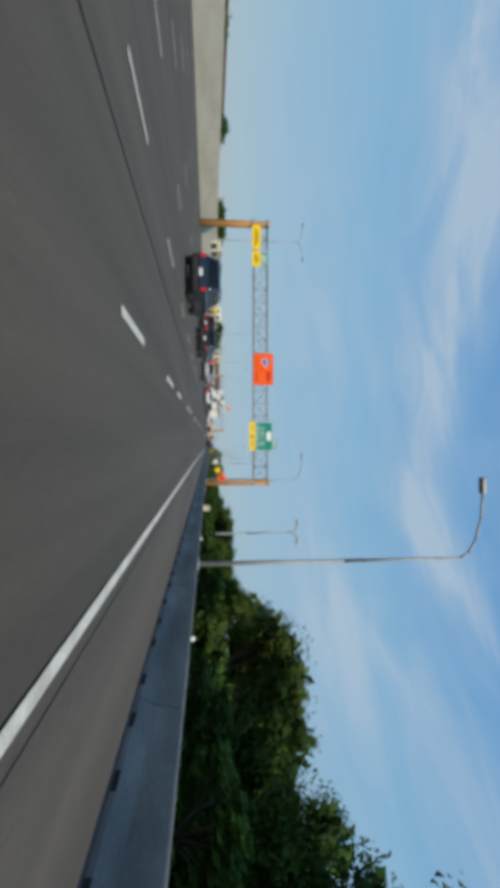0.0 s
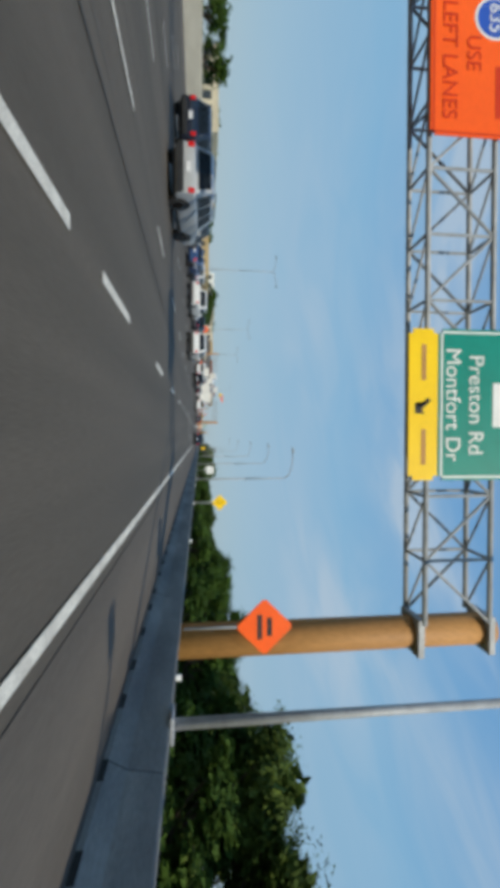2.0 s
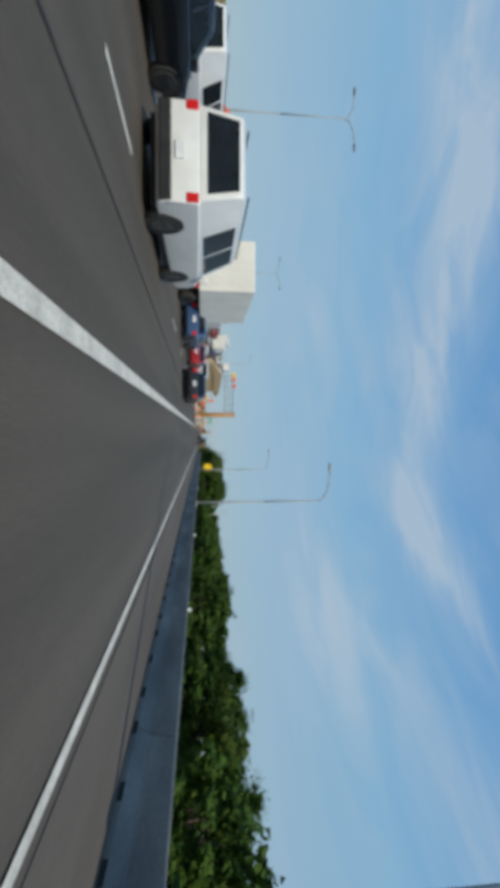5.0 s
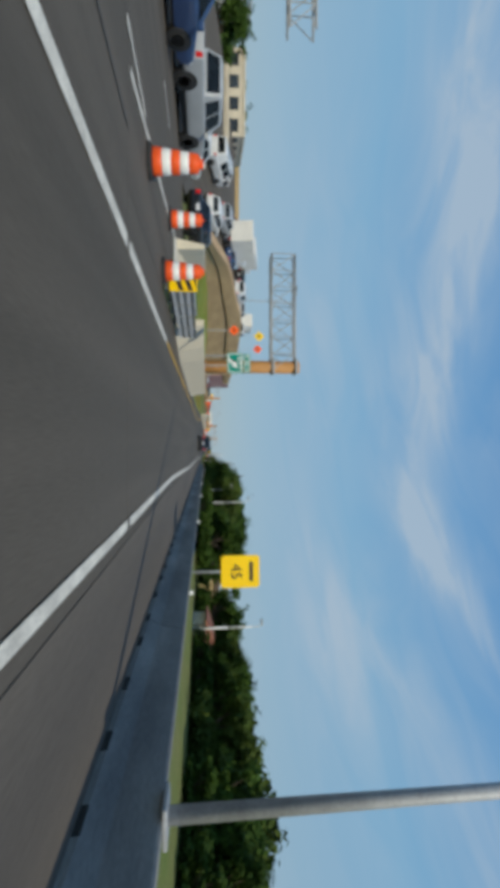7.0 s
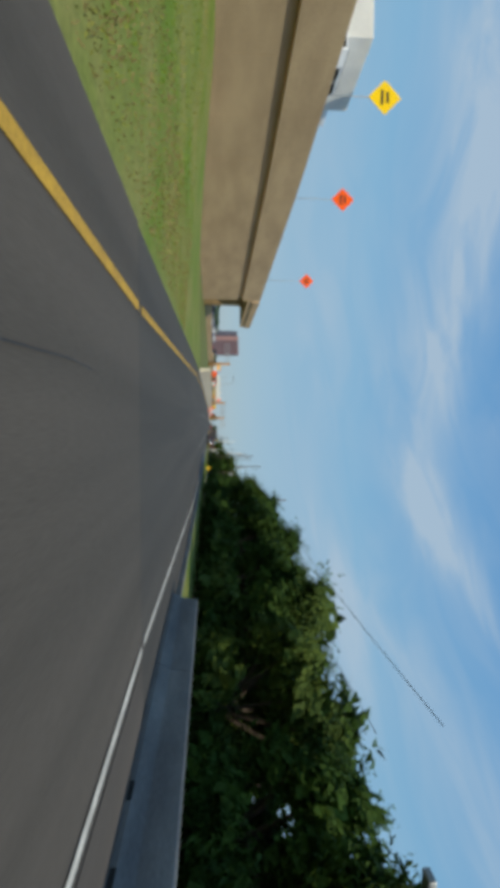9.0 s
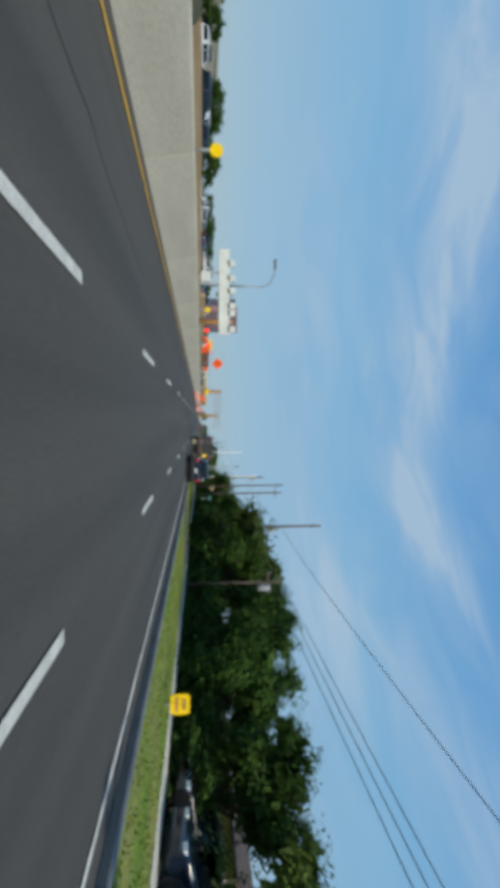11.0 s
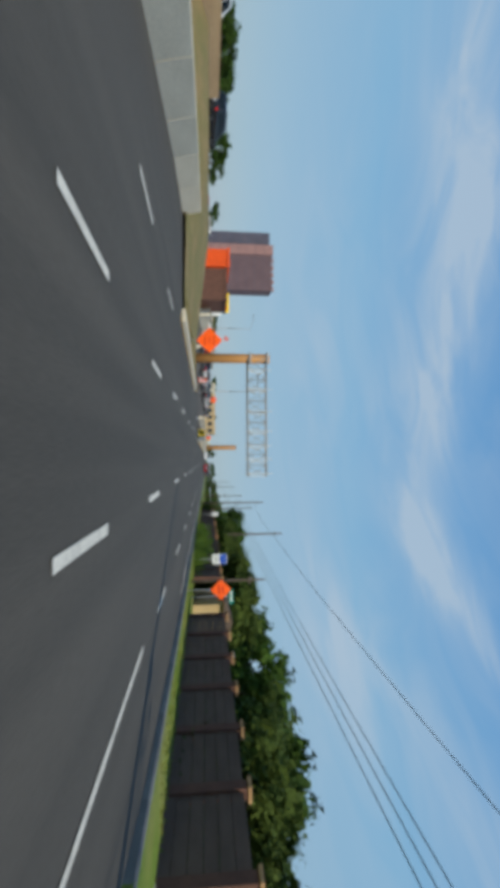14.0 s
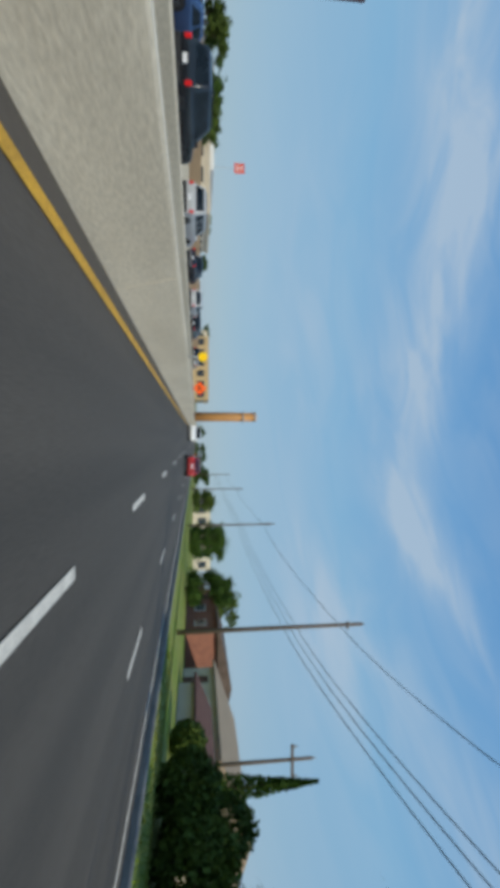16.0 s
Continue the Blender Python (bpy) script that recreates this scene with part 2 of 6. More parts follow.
CAR_NAVY = paint("navy_car_paint", (0.010, 0.016, 0.034), 0.12)
CAR_BLACK = paint("black_car_paint", (0.012, 0.013, 0.016))
CAR_WHITE = paint("white_car_paint", (0.75, 0.75, 0.74))
CAR_SILVER = paint("silver_car_paint", (0.42, 0.43, 0.44), 0.3)
CAR_RED = paint("red_car_paint", (0.30, 0.018, 0.02))
CAR_MAROON = paint("maroon_car_paint", (0.07, 0.012, 0.018))
CAR_BLUE = paint("blue_car_paint", (0.04, 0.08, 0.19))
TRUCK_GREY = mat("truck_steel", (0.085, 0.085, 0.087), (0.04, 0.041, 0.043), 2.2, 0.45, 0.3, fine=16, spread=0.12)
TRUCK_FRAME = mat("truck_frame", (0.13, 0.10, 0.085), (0.08, 0.065, 0.055), 2, 0.8, fine=25)
FLAP = mat("tan_mud_flap", (0.46, 0.41, 0.28), (0.36, 0.31, 0.21), 2, 0.8, fine=20)
VAN_BOX = mat("white_fibreglass", (0.74, 0.72, 0.67), (0.66, 0.64, 0.60), 0.8, 0.5, fine=15)


# ---- mesh helpers ----
def box(bm, x0, x1, y0, y1, z0, z1):
    vs = [bm.verts.new((x, y, z)) for x in (x0, x1) for y in (y0, y1) for z in (z0, z1)]
    for q in ((0, 1, 3, 2), (4, 6, 7, 5), (0, 4, 5, 1), (2, 3, 7, 6), (0, 2, 6, 4), (1, 5, 7, 3)):
        bm.faces.new([vs[i] for i in q])
    return vs


def tube(bm, a, b, r0, r1=None, seg=8, caps=True):
    a, b = Vector(a), Vector(b)
    r1 = r0 if r1 is None else r1
    d = (b - a).normalized()
    u = d.orthogonal().normalized()
    v = d.cross(u)
    rings = []
    for c, r in ((a, r0), (b, r1)):
        rings.append([bm.verts.new(c + (u * math.cos(k * math.tau / seg) + v * math.sin(k * math.tau / seg)) * r) for k in range(seg)])
    for k in range(seg):
        f = bm.faces.new((rings[0][k], rings[0][(k + 1) % seg], rings[1][(k + 1) % seg], rings[1][k]))
        f.smooth = seg > 6
    if caps:
        bm.faces.new(rings[0][::-1])
        bm.faces.new(rings[1])
    return rings


def lathe(bm, profile, seg=16, at=(0, 0, 0)):
    """Turns a list of (radius, height) about the upright axis."""
    rings = [[bm.verts.new((at[0] + r * math.cos(k * math.tau / seg), at[1] + r * math.sin(k * math.tau / seg), at[2] + z)) for k in range(seg)] for r, z in profile]
    for lo, hi in zip(rings, rings[1:]):
        for k in range(seg):
            bm.faces.new((lo[k], lo[(k + 1) % seg], hi[(k + 1) % seg], hi[k])).smooth = True
    bm.faces.new(rings[0][::-1])
    bm.faces.new(rings[-1])


def prism_y(bm, profile, y0, y1, shift=0.0):
    """A closed outline of (x, z) drawn out from y0 to y1; the far end is shifted sideways."""
    lo = [bm.verts.new((x, y0, z)) for x, z in profile]
    hi = [bm.verts.new((x + shift, y1, z)) for x, z in profile]
    k = len(profile)
    for i in range(k):
        bm.faces.new((lo[i], lo[(i + 1) % k], hi[(i + 1) % k], hi[i]))
    bm.faces.new(lo[::-1])
    bm.faces.new(hi)


def prism_x(bm, profile, x0, x1, inset=None):
    """A closed outline of (y, z) drawn out from x0 to x1; inset(z) narrows it with height."""
    g = inset or (lambda z: 0.0)
    lo = [bm.verts.new((x0 + g(z), y, z)) for y, z in profile]
    hi = [bm.verts.new((x1 - g(z), y, z)) for y, z in profile]
    k = len(profile)
    for i in range(k):
        bm.faces.new((lo[i], lo[(i + 1) % k], hi[(i + 1) % k], hi[i]))
    bm.faces.new(lo[::-1])
    bm.faces.new(hi)


def soften(bm, width, seg=2):
    bmesh.ops.recalc_face_normals(bm, faces=bm.faces)
    edges = [e for e in bm.edges if len(e.link_faces) == 2 and e.calc_face_angle(0) > 0.5]
    bmesh.ops.bevel(bm, geom=edges, offset=width, segments=seg, affect="EDGES", profile=0.6, clamp_overlap=True)


def mesh_of(name, bm, material):
    bmesh.ops.recalc_face_normals(bm, faces=bm.faces)
    me = bpy.data.meshes.new(name)
    bm.to_mesh(me)
    bm.free()
    for m in (material if isinstance(material, (list, tuple)) else [material]):
        me.materials.append(m)
    return me


def part(name, bm, material, parent, label="", m=None):
    ob = new(name, mesh_of(name, bm, material) if isinstance(bm, bmesh.types.BMesh) else bm)
    ob.parent = parent
    if m is not None:
        ob.matrix_basis = m
    return tagged(ob, label) if label else ob


def thing(name, label, category, m=None, group="", kind=""):
    ob = new(name)
    ob.empty_display_size = 0.2
    ob.matrix_basis = m or Matrix()
    return tagged(ob, label, category, group, kind)


def solid(name, bm, material, label, category, m=None, group="", kind=""):
    ob = new(name, mesh_of(name, bm, material))
    ob.matrix_basis = m or Matrix()
    return tagged(ob, label, category, group, kind)


def letters(text, size, material, parent, m, name="lettering"):
    """Flat lettering, centred, standing upright in its own x-z plane and facing -y."""
    cu = bpy.data.curves.new(name, "FONT")
    cu.body, cu.size, cu.align_x, cu.align_y, cu.extrude = text, size, "CENTER", "CENTER", 0.004
    tmp = bpy.data.objects.new(name, cu)
    me = bpy.data.meshes.new_from_object(tmp)
    bpy.data.objects.remove(tmp)
    me.materials.clear()
    me.materials.append(material)
    ob = new(name, me)
    ob.parent = parent
    ob.matrix_basis = m @ pose(0, 0, 0, 90)
    return ob


def new_bm():
    return bmesh.new()

# ---- ground and roads ----
KERB = 4.75


def ground():
    bm = new_bm()
    s = 2500
    vs = [bm.verts.new(p) for p in ((-s, -s, -0.12), (s, -s, -0.12), (s, s, -0.12), (-s, s, -0.12))]
    bm.faces.new(vs)
    solid("ground", bm, GRASS, "open grassy ground around the roads", "ground", kind="structure")


ground()


def sheet(name, left, right, y0, y1, z, material, label, category, step=6.0, thick=0.1):
    """A slab between two edges, each a function of the distance along the road."""
    bm = new_bm()
    k = max(1, round((y1 - y0) / step))
    rows = []
    for i in range(k + 1):
        y = y0 + (y1 - y0) * i / k
        rows.append([bm.verts.new((left(y), y, z)), bm.verts.new((right(y), y, z)), bm.verts.new((right(y), y, z - thick)), bm.verts.new((left(y), y, z - thick))])
    for a, b in zip(rows, rows[1:]):
        for i in range(4):
            bm.faces.new((a[i], a[(i + 1) % 4], b[(i + 1) % 4], b[i]))
    bm.faces.new(rows[0][::-1])
    bm.faces.new(rows[-1])
    return solid(name, bm, material, label, category, kind="structure")


def table(*pairs):
    """A piecewise straight function through (y, x) pairs."""
    ys, xs = [p[0] for p in pairs], [p[1] for p in pairs]
    return lambda y: float(np.interp(y, ys, xs))


BARRIER = 4.05                                           # foot of the shaded barrier on the right
EDGE = table((-40, 1.65), (110, 1.7), (175, 1.9), (205, 1.85), (222, 2.35), (240, 2.55), (262, 2.7))   # right edge line
RAMP_LEFT = table((185, -3.0), (196, -3.2), (206, -3.7), (222, -3.6), (240, -3.5), (290, -5.2), (320, -6.3))
WALL_X = table((205, -9.0), (226, -16.5), (242, -19.5), (330, -19.5))

freeway = sheet("freeway", lambda y: -29.0, lambda y: BARRIER + 0.3, -60, 196, 0.0, ASPHALT, "worn grey asphalt freeway with several lanes", "road")
sheet("shoulder", lambda y: EDGE(y) + 0.25, lambda y: BARRIER + 0.25, -60, 262, 0.012, SHOULDER, "brownish concrete shoulder beside the barrier", "shoulder")
freeway_rise = sheet("freeway_far", lambda y: -29.0, lambda y: RAMP_LEFT(y) - 0.01 if y < 204 else table((204, -3.7), (206, -6.6), (212, -8.6))(y), 196.01, 212, 0.0, ASPHALT, "grey asphalt freeway beyond the exit", "road")
ramp = sheet("exit_ramp", RAMP_LEFT, lambda y: BARRIER + 0.3, 196.01, 262, 0.0, ASPHALT, "grey asphalt exit ramp", "road")
frontage = sheet("frontage_road", table((262, -4.2), (290, -5.6), (320, -6.4), (425, -6.4), (434, -9.2), (440, -10.2), (446, -11.4), (449, -11.4), (452, -6.2), (470, -6.2), (470.02, -6.9), (478, -6.9), (485, -2.4), (900, -2.4)),
                 table((262, 4.35), (280, KERB), (425, KERB), (433, 6.6), (446, 7.0), (900, 7.0)), 262.01, 900, 0.0, ASPHALT_NEW, "dark asphalt frontage road with three lanes", "road")
sheet("shoulder", lambda y: -29.0, lambda y: -23.5, -60, 212, 0.012, SHOULDER, "brownish concrete inner shoulder of the freeway", "shoulder")


def stripe(road, name, x, y0, y1, width, material, z=0.016, step=4.0):
    bm = new_bm()
    k = max(1, round((y1 - y0) / step))
    rows = [[bm.verts.new((x(y) + s * width / 2, y, z)) for s in (-1, 1)] for y in np.linspace(y0, y1, k + 1)]
    for a, b in zip(rows, rows[1:]):
        bm.faces.new((a[0], a[1], b[1], b[0]))
    return part(name, bm, material, road)


def dashes(road, x, y0, y1, period, length, width=0.13, material=PAINT_W, z=0.016):
    bm = new_bm()
    bm.faces.new([bm.verts.new(p) for p in ((-width / 2, 0, 0), (width / 2, 0, 0), (width / 2, length, 0), (-width / 2, length, 0))])
    me = mesh_of("lane_dash", bm, material)
    y = y0
    while y < y1:
        turn = math.degrees(math.atan2(x(y) - x(y + length), length))
        part("lane_dash", me, material, road, m=pose(x(y), y, z, 0, 0, turn))
        y += period


stripe(freeway, "edge_line", EDGE, -60, 195.9, 0.14, PAINT_W, z=0.02)
stripe(ramp, "edge_line", EDGE, 196.1, 261.9, 0.14, PAINT_W, z=0.02)
LANE1 = table((-60, -1.75), (110, -1.75), (140, -2.0), (196, -2.7))
for start in (-14, -7.6, -1.2, 5.3, 9.3, 16.4, 19.6, 26.8, 30.9, 38.6, 42.1, 48.9, 55.4, 61.8, 68.2, 75.2, 79.2, 85.7, 91.3, 97, 100.6, 104.6, 110):
    dashes(freeway, LANE1, start, start + 0.1, 9, 2.1, 0.15)
for start in (-14, -7, -0.7, 5.5, 11.5, 17.2, 22.5, 27.6, 31.7, 37.4, 42.7, 49.4, 56.1, 62.4, 68.8, 75, 81.2, 87.6, 92.6, 97.6, *(103.5 + 6.6 * k for k in range(15))):
    dashes(freeway, lambda y: -5.6, start, start + 0.1, 9, 2.1)
for lane in (-9.3, -12.9, -16.6, -20.2):
    dashes(freeway, lambda y, lane=lane: lane, -58 + lane * 0.7, 205, 7.4, 1.85)
stripe(freeway, "solid_line", lambda y: table((120, -1.8), (173, -2.15), (196, -2.3))(y), 120, 195.9, 0.22, PAINT_W)
for x in (-4.0, -11.2):                                   # sealed joints in the paving
    stripe(freeway, "paving_joint", lambda y, x=x: x + 0.05 * math.sin(y * 0.21 + x), -60, 196, 0.06, ASPHALT_SEAL, 0.015, 2.0)
stripe(freeway_rise, "edge_line", lambda y: table((196, -5.0), (212, -8.0))(y), 196.2, 211.5, 0.16, PAINT_W)
stripe(ramp, "solid_line", lambda y: -2.3, 196.1, 202.6, 0.22, PAINT_W)
stripe(ramp, "yellow_line", table((202, -2.32), (222, -2.35), (240, -2.3), (262, -2.9)), 202.8, 261.9, 0.15, PAINT_Y)
stripe(frontage, "yellow_line", table((262, -2.9), (290, -4.6), (320, -5.3), (378, -5.3), (391, -3.75), (396, -3.55), (404, -3.1), (411, -1.9), (413, -1.65), (420, -1.56), (426, -1.87), (432, -2.4)), 262.2, 430.2, 0.14, PAINT_Y)
stripe(frontage, "yellow_line", table((446, -5.6), (464, -5.6), (472, -6.1), (474.3, -6.3), (477.3, -6.8), (483, -8.2), (492, -10.8), (500, -12.6)), 447, 500, 0.14, PAINT_Y, 0.03)
stripe(frontage, "yellow_line", lambda y: -1.68, 487, 900, 0.14, PAINT_Y)
stripe(frontage, "edge_line", table((262, 2.7), (285, 4.15), (330, 4.15), (436, 4.0)), 262.2, 436, 0.12, PAINT_W)
stripe(frontage, "edge_line", lambda y: 6.5, 448, 900, 0.12, PAINT_W)
stripe(frontage, "gore_line", table((478, -2.4), (487, -1.75)), 478.5, 487, 0.3, PAINT_W)
stripe(frontage, "gore_line", table((478, -3.8), (484, -4.6)), 479, 484, 0.3, PAINT_W)
for start in (300, 307, 314, 321, 328, 335.2, 342, 348.8, 356, 363, 370, 384, 390.3, 396.8, 403.6, 409, 414.6, 421, 426, 431, 436.8, 444.3, 451.2, 457.6, 463.8, 469.8, 476.5, 484.6, 492.4, 498.6, 504.6, 510.6, 518, *range(526, 800, 8)):
    dashes(frontage, lambda y: 1.4, start, start + 0.1, 9, 1.95)
for start in (307, 314, 321, 328.6, 335.5, 342, 349.1, 356, 363, 371.8, 382.8, 389):
    dashes(frontage, lambda y: -1.8, start, start + 0.1, 9, 2.1)
for start in (431.0, 437.2, 443.2, 449.1, 456, 462.4, 468.4, 474.6):
    dashes(frontage, table((431, -1.6), (438, -1.45), (446, -1.75), (458, -1.8), (469, -2.03), (474, -2.5), (480, -3.2)), start, start + 0.1, 9, 1.9)
for start in (430, 435.3, 441):
    dashes(frontage, lambda y: -4.45, start, start + 0.1, 9, 1.9, 0.14)
for start in (438.5, 445, 451, 457.4, 463.6, 469.4, 476.1, 484, 491.8, 498, 504, 509.9, *range(517, 800, 8)):
    dashes(frontage, lambda y: 4.15, start, start + 0.1, 9, 2.0)


def turn_arrow(road, x, y):
    """A painted arrow that bends to the right, with its stem along the lane."""
    bm = new_bm()
    pts = ((-1.0, -0.95), (-0.62, -1.15), (-0.42, -0.35), (0.15, -0.2), (0.15, -0.75), (0.95, 0.05), (0.15, 0.85), (0.15, 0.25), (-0.6, 0.1))
    bm.faces.new([bm.verts.new((x + a, y + b, 0.018)) for a, b in pts])
    bmesh.ops.triangulate(bm, faces=bm.faces)
    part("turn_arrow", bm, PAINT_W, road)


turn_arrow(freeway, 0.0, 99.4)
letters("ONLY", 1.7, PAINT_W, freeway, pose(-0.05, 86.5, 0.02, -90), "road_word")


SEAL = mat("crack_seal", (0.035, 0.033, 0.031), (0.05, 0.047, 0.044), 3, 0.6, fine=30)


def seal(road, x0, y0, y1, wander, width, seed):
    """A wandering line of black crack sealer."""
    stripe(road, "crack_seal", lambda y: x0 + wander * noise.noise(Vector((y * 0.22, seed, 0.5))) + 0.3 * wander * noise.noise(Vector((y * 1.3, seed, 4))), y0, y1, width, SEAL, 0.014, 0.7)


for x0, y0, y1, w, wd, sd in ((-4.4, 20, 60, 0.4, 0.018, 2), (-7.6, 60, 120, 0.5, 0.018, 4), (0.2, 140, 166, 0.3, 0.014, 3)):
    seal(freeway, x0, y0, y1, w, wd, sd)
seal(ramp, -1.5, 246, 259, 0.2, 0.015, 6)
for x0, y0, y1, w, wd, sd in ((3.0, 335, 372, 0.4, 0.016, 8), (-3.4, 320, 350, 0.4, 0.016, 9), (2.9, 470, 500, 0.3, 0.014, 11)):
    seal(frontage, x0, y0, y1, w, wd, sd)


# ---- barriers ----
def barrier_run(name, path, y0, y1, piece, material, label, height=0.82, face=-1, toe=False):
    """Concrete barrier in cast lengths with open joints. path: the foot's place; face: the side that leans back; toe: a stepped foot."""
    root = thing(name, label, "barrier", kind="structure")
    s = face
    prof = [(0, 0.0)] + ([(0, 0.08), (-s * 0.13, 0.30)] if toe else []) + [(-s * 0.20, height - 0.03), (-s * 0.22, height), (-s * 0.38, height), (-s * 0.40, height - 0.03), (-s * 0.42, 0.0)]
    y = y0
    while y < y1 - 0.01:
        e = min(y + piece, y1)
        bm = new_bm()
        prism_y(bm, [(x, z) for x, z in prof], 0.008, e - y - 0.012, path(e) - path(y))
        part("barrier_length", bm, material, root, m=pose(path(y), y, 0))
        y = e
    return root


right_barrier = barrier_run("barrier_right", lambda y: BARRIER, -60, 268, 6.0, CONCRETE_SHADE, "long blotchy concrete safety barrier with shade put into its grey", 0.75, -1, True)
barrier_run("barrier_median", lambda y: -29.0, -60, 60, 12.0, CONCRETE, "tall pale concrete wall along the far side of the freeway", 2.2, 1)
barrier_run("barrier_median", lambda y: -29.0, 60, 212, 12.0, CONCRETE, "pale concrete wall along the far side of the freeway", 1.35, 1)
barrier_run("barrier_gore", table((204, -4.3), (209, -3.0), (222, -2.82), (228, -3.0)), 206.6, 224.3, 1.77, CONCRETE, "sunlit concrete barrier at the exit nose", 1.08, 1)
barrier_run("barrier_gore", table((200, -5.0), (228, -14.0)), 206.9, 224.3, 4.35, CONCRETE, "sunlit concrete barrier between freeway and exit", 1.1, -1)
barrier_run("barrier_frontage", table((310, -5.85), (436, -5.7)), 300, 431, 6.0, CONCRETE, "pale concrete barrier along the frontage road", 1.04, 1)
barrier_run("barrier_frontage", table((431, -6.3), (435.7, -7.7), (444.3, -10.3), (450, -11.3)), 431.5, 449.5, 3.0, CONCRETE, "low pale concrete barrier where the road widens", 0.86, 1)
barrier_run("barrier_frontage", lambda y: -2.05, 484.9, 900, 8.0, CONCRETE, "tall pale concrete barrier beside a yellow line", 0.92, 1)
sheet("ramp_pavement", lambda y: -30.5, table((470, -6.95), (478, -6.95), (485, -2.45), (900, -2.45)), 470.02, 640, 0.012, SHOULDER, "brownish worn pavement of the parallel ramp", "road", thick=0.1)
GORE_RAIL = table((466, -8.6), (478, -11.6), (482.2, -13.6), (488.8, -16.5), (496, -18.7), (504, -19.3), (560, -21.5))
barrier_run("barrier_ramp", GORE_RAIL, 470.5, 556, 1.5, CONCRETE, "low pale concrete barrier in short worn lengths", 0.55, 1)
barrier_run("barrier_ramp", lambda y: GORE_RAIL(y) - 3.1, 471, 528, 8.0, CONCRETE, "tall pale concrete wall beyond the low barrier", 1.5, 1)
barrier_run("barrier_frontage", table((488, -5.5), (900, -9.0)), 492, 900, 12.0, CONCRETE, "pale concrete barrier along the parallel ramp", 0.86, -1)

# concrete fill between the two barriers of the exit nose
bm = new_bm()
f0 = [bm.verts.new(p) for p in ((-4.75, 205, 0.05), (-4.0, 226, 0.05), (-13.2, 226, 0.05), (-6.5, 205, 0.05))]
bm.faces.new(f0)
solid("gore_floor", bm, CONCRETE, "pale concrete fill between two barriers", "pavement", kind="structure")


def reflectors():
    bm = new_bm()
    box(bm, -0.05, 0.05, -0.03, 0.03, 0, 0.10)
    soften(bm, 0.012, 1)
    me = mesh_of("reflector", bm, SIGN_W)
    for i in range(27):
        part("reflector", me, SIGN_W, right_barrier, m=pose(BARRIER + 0.3, -18 + i * 10.4, 0.75))


reflectors()


def drain_slots():
    """Dark scupper openings along the foot of the long barrier."""
    bm = new_bm()
    box(bm, -0.012, 0.02, -0.17, 0.17, 0.012, 0.085)
    soften(bm, 0.006, 1)
    me = mesh_of("drain_slot", bm, RUBBER)
    for i in range(214):
        part("drain_slot", me, RUBBER, right_barrier, m=pose(BARRIER, -5.6 + i * 1.25 + 0.1 * math.sin(i * 2.3), 0))


drain_slots()


def kerb_run(name, path, y0, y1, label, width=0.18, height=0.15, step=3.0, material=CONCRETE):
    root = thing(name, label, "kerb", kind="structure")
    y = y0
    while y < y1 - 0.01:
        e = min(y + step, y1)
        bm = new_bm()
        prism_y(bm, [(0, -0.1), (0, height - 0.03), (0.03, height), (width, height), (width, -0.1)], 0.006, e - y - 0.006, path(e) - path(y))
        part("kerbstone", bm, material, root, m=pose(path(y), y, 0))
        y = e


kerb_run("kerb_right", table((268, KERB), (425, KERB), (433, 6.6), (446, 7.0), (900, 7.0)), 268, 640, "concrete kerb along the verge with shade put into its grey", material=CONCRETE_SHADE)
kerb_run("kerb_left", table((449, -6.5), (470, -6.35)), 449, 470, "pale concrete kerb beside dry grass", 0.6, 0.16)
sheet("verge", table((262, 4.5), (268, KERB + 0.17), (425, KERB + 0.17), (433, 6.77), (446, 7.17), (900, 7.17)), lambda y: 9.0, 262, 640, 0.13, GRASS_BRIGHT, "mown bright green grass verge", "grass", thick=0.2)
sheet("sidewalk", lambda y: 9.01, lambda y: 10.4, 262, 437, 0.14, CONCRETE, "pale concrete sidewalk behind the verge", "sidewalk", thick=0.2)
sheet("verge", lambda y: 10.41, lambda y: 60.0, 262, 640, 0.05, GRASS_BRIGHT, "mown grass yard beyond the sidewalk", "grass", thick=0.15)
sheet("driveway", lambda y: KERB + 0.1, lambda y: 9.0, 354.5, 359.5, 0.145, SHOULDER, "worn brownish concrete driveway across the verge", "driveway", thick=0.2)


# ---- slope and retaining wall beside the ramp ----
def slope_rise(y, u):
    return 1.35 * min(1.0, (y - 220) / 30) * u ** 1.2 * max(0.0, min(1.0, (300 - y) / 22))


def slope():
    bm = new_bm()
    rows = []
    for i in range(26):
        y = 226.2 + i * 3.0
        l, r = WALL_X(y), RAMP_LEFT(y) + 0.02
        row = []
        for j in range(9):
            u = j / 8
            x = r + (l - r) * u
            rise = slope_rise(y, u)
            row.append(bm.verts.new((x, y, -0.02 + rise + (noise.noise(Vector((x * 0.5, y * 0.5, 0))) * 0.06 if 0 < j < 8 else 0))))
        rows.append(row)
    for a, b in zip(rows, rows[1:]):
        for j in range(8):
            bm.faces.new((a[j], a[j + 1], b[j + 1], b[j])).smooth = True
    solid("grass_slope", bm, GRASS_BRIGHT, "grassy slope between the ramp and the retaining wall", "grass", kind="structure")


slope()
WALL_TOP = table((205, 0.9), (226, 1.0), (243, 4.0), (255, 5.5), (262, 6.7), (270, 7.3), (290, 8.0), (330, 8.6))


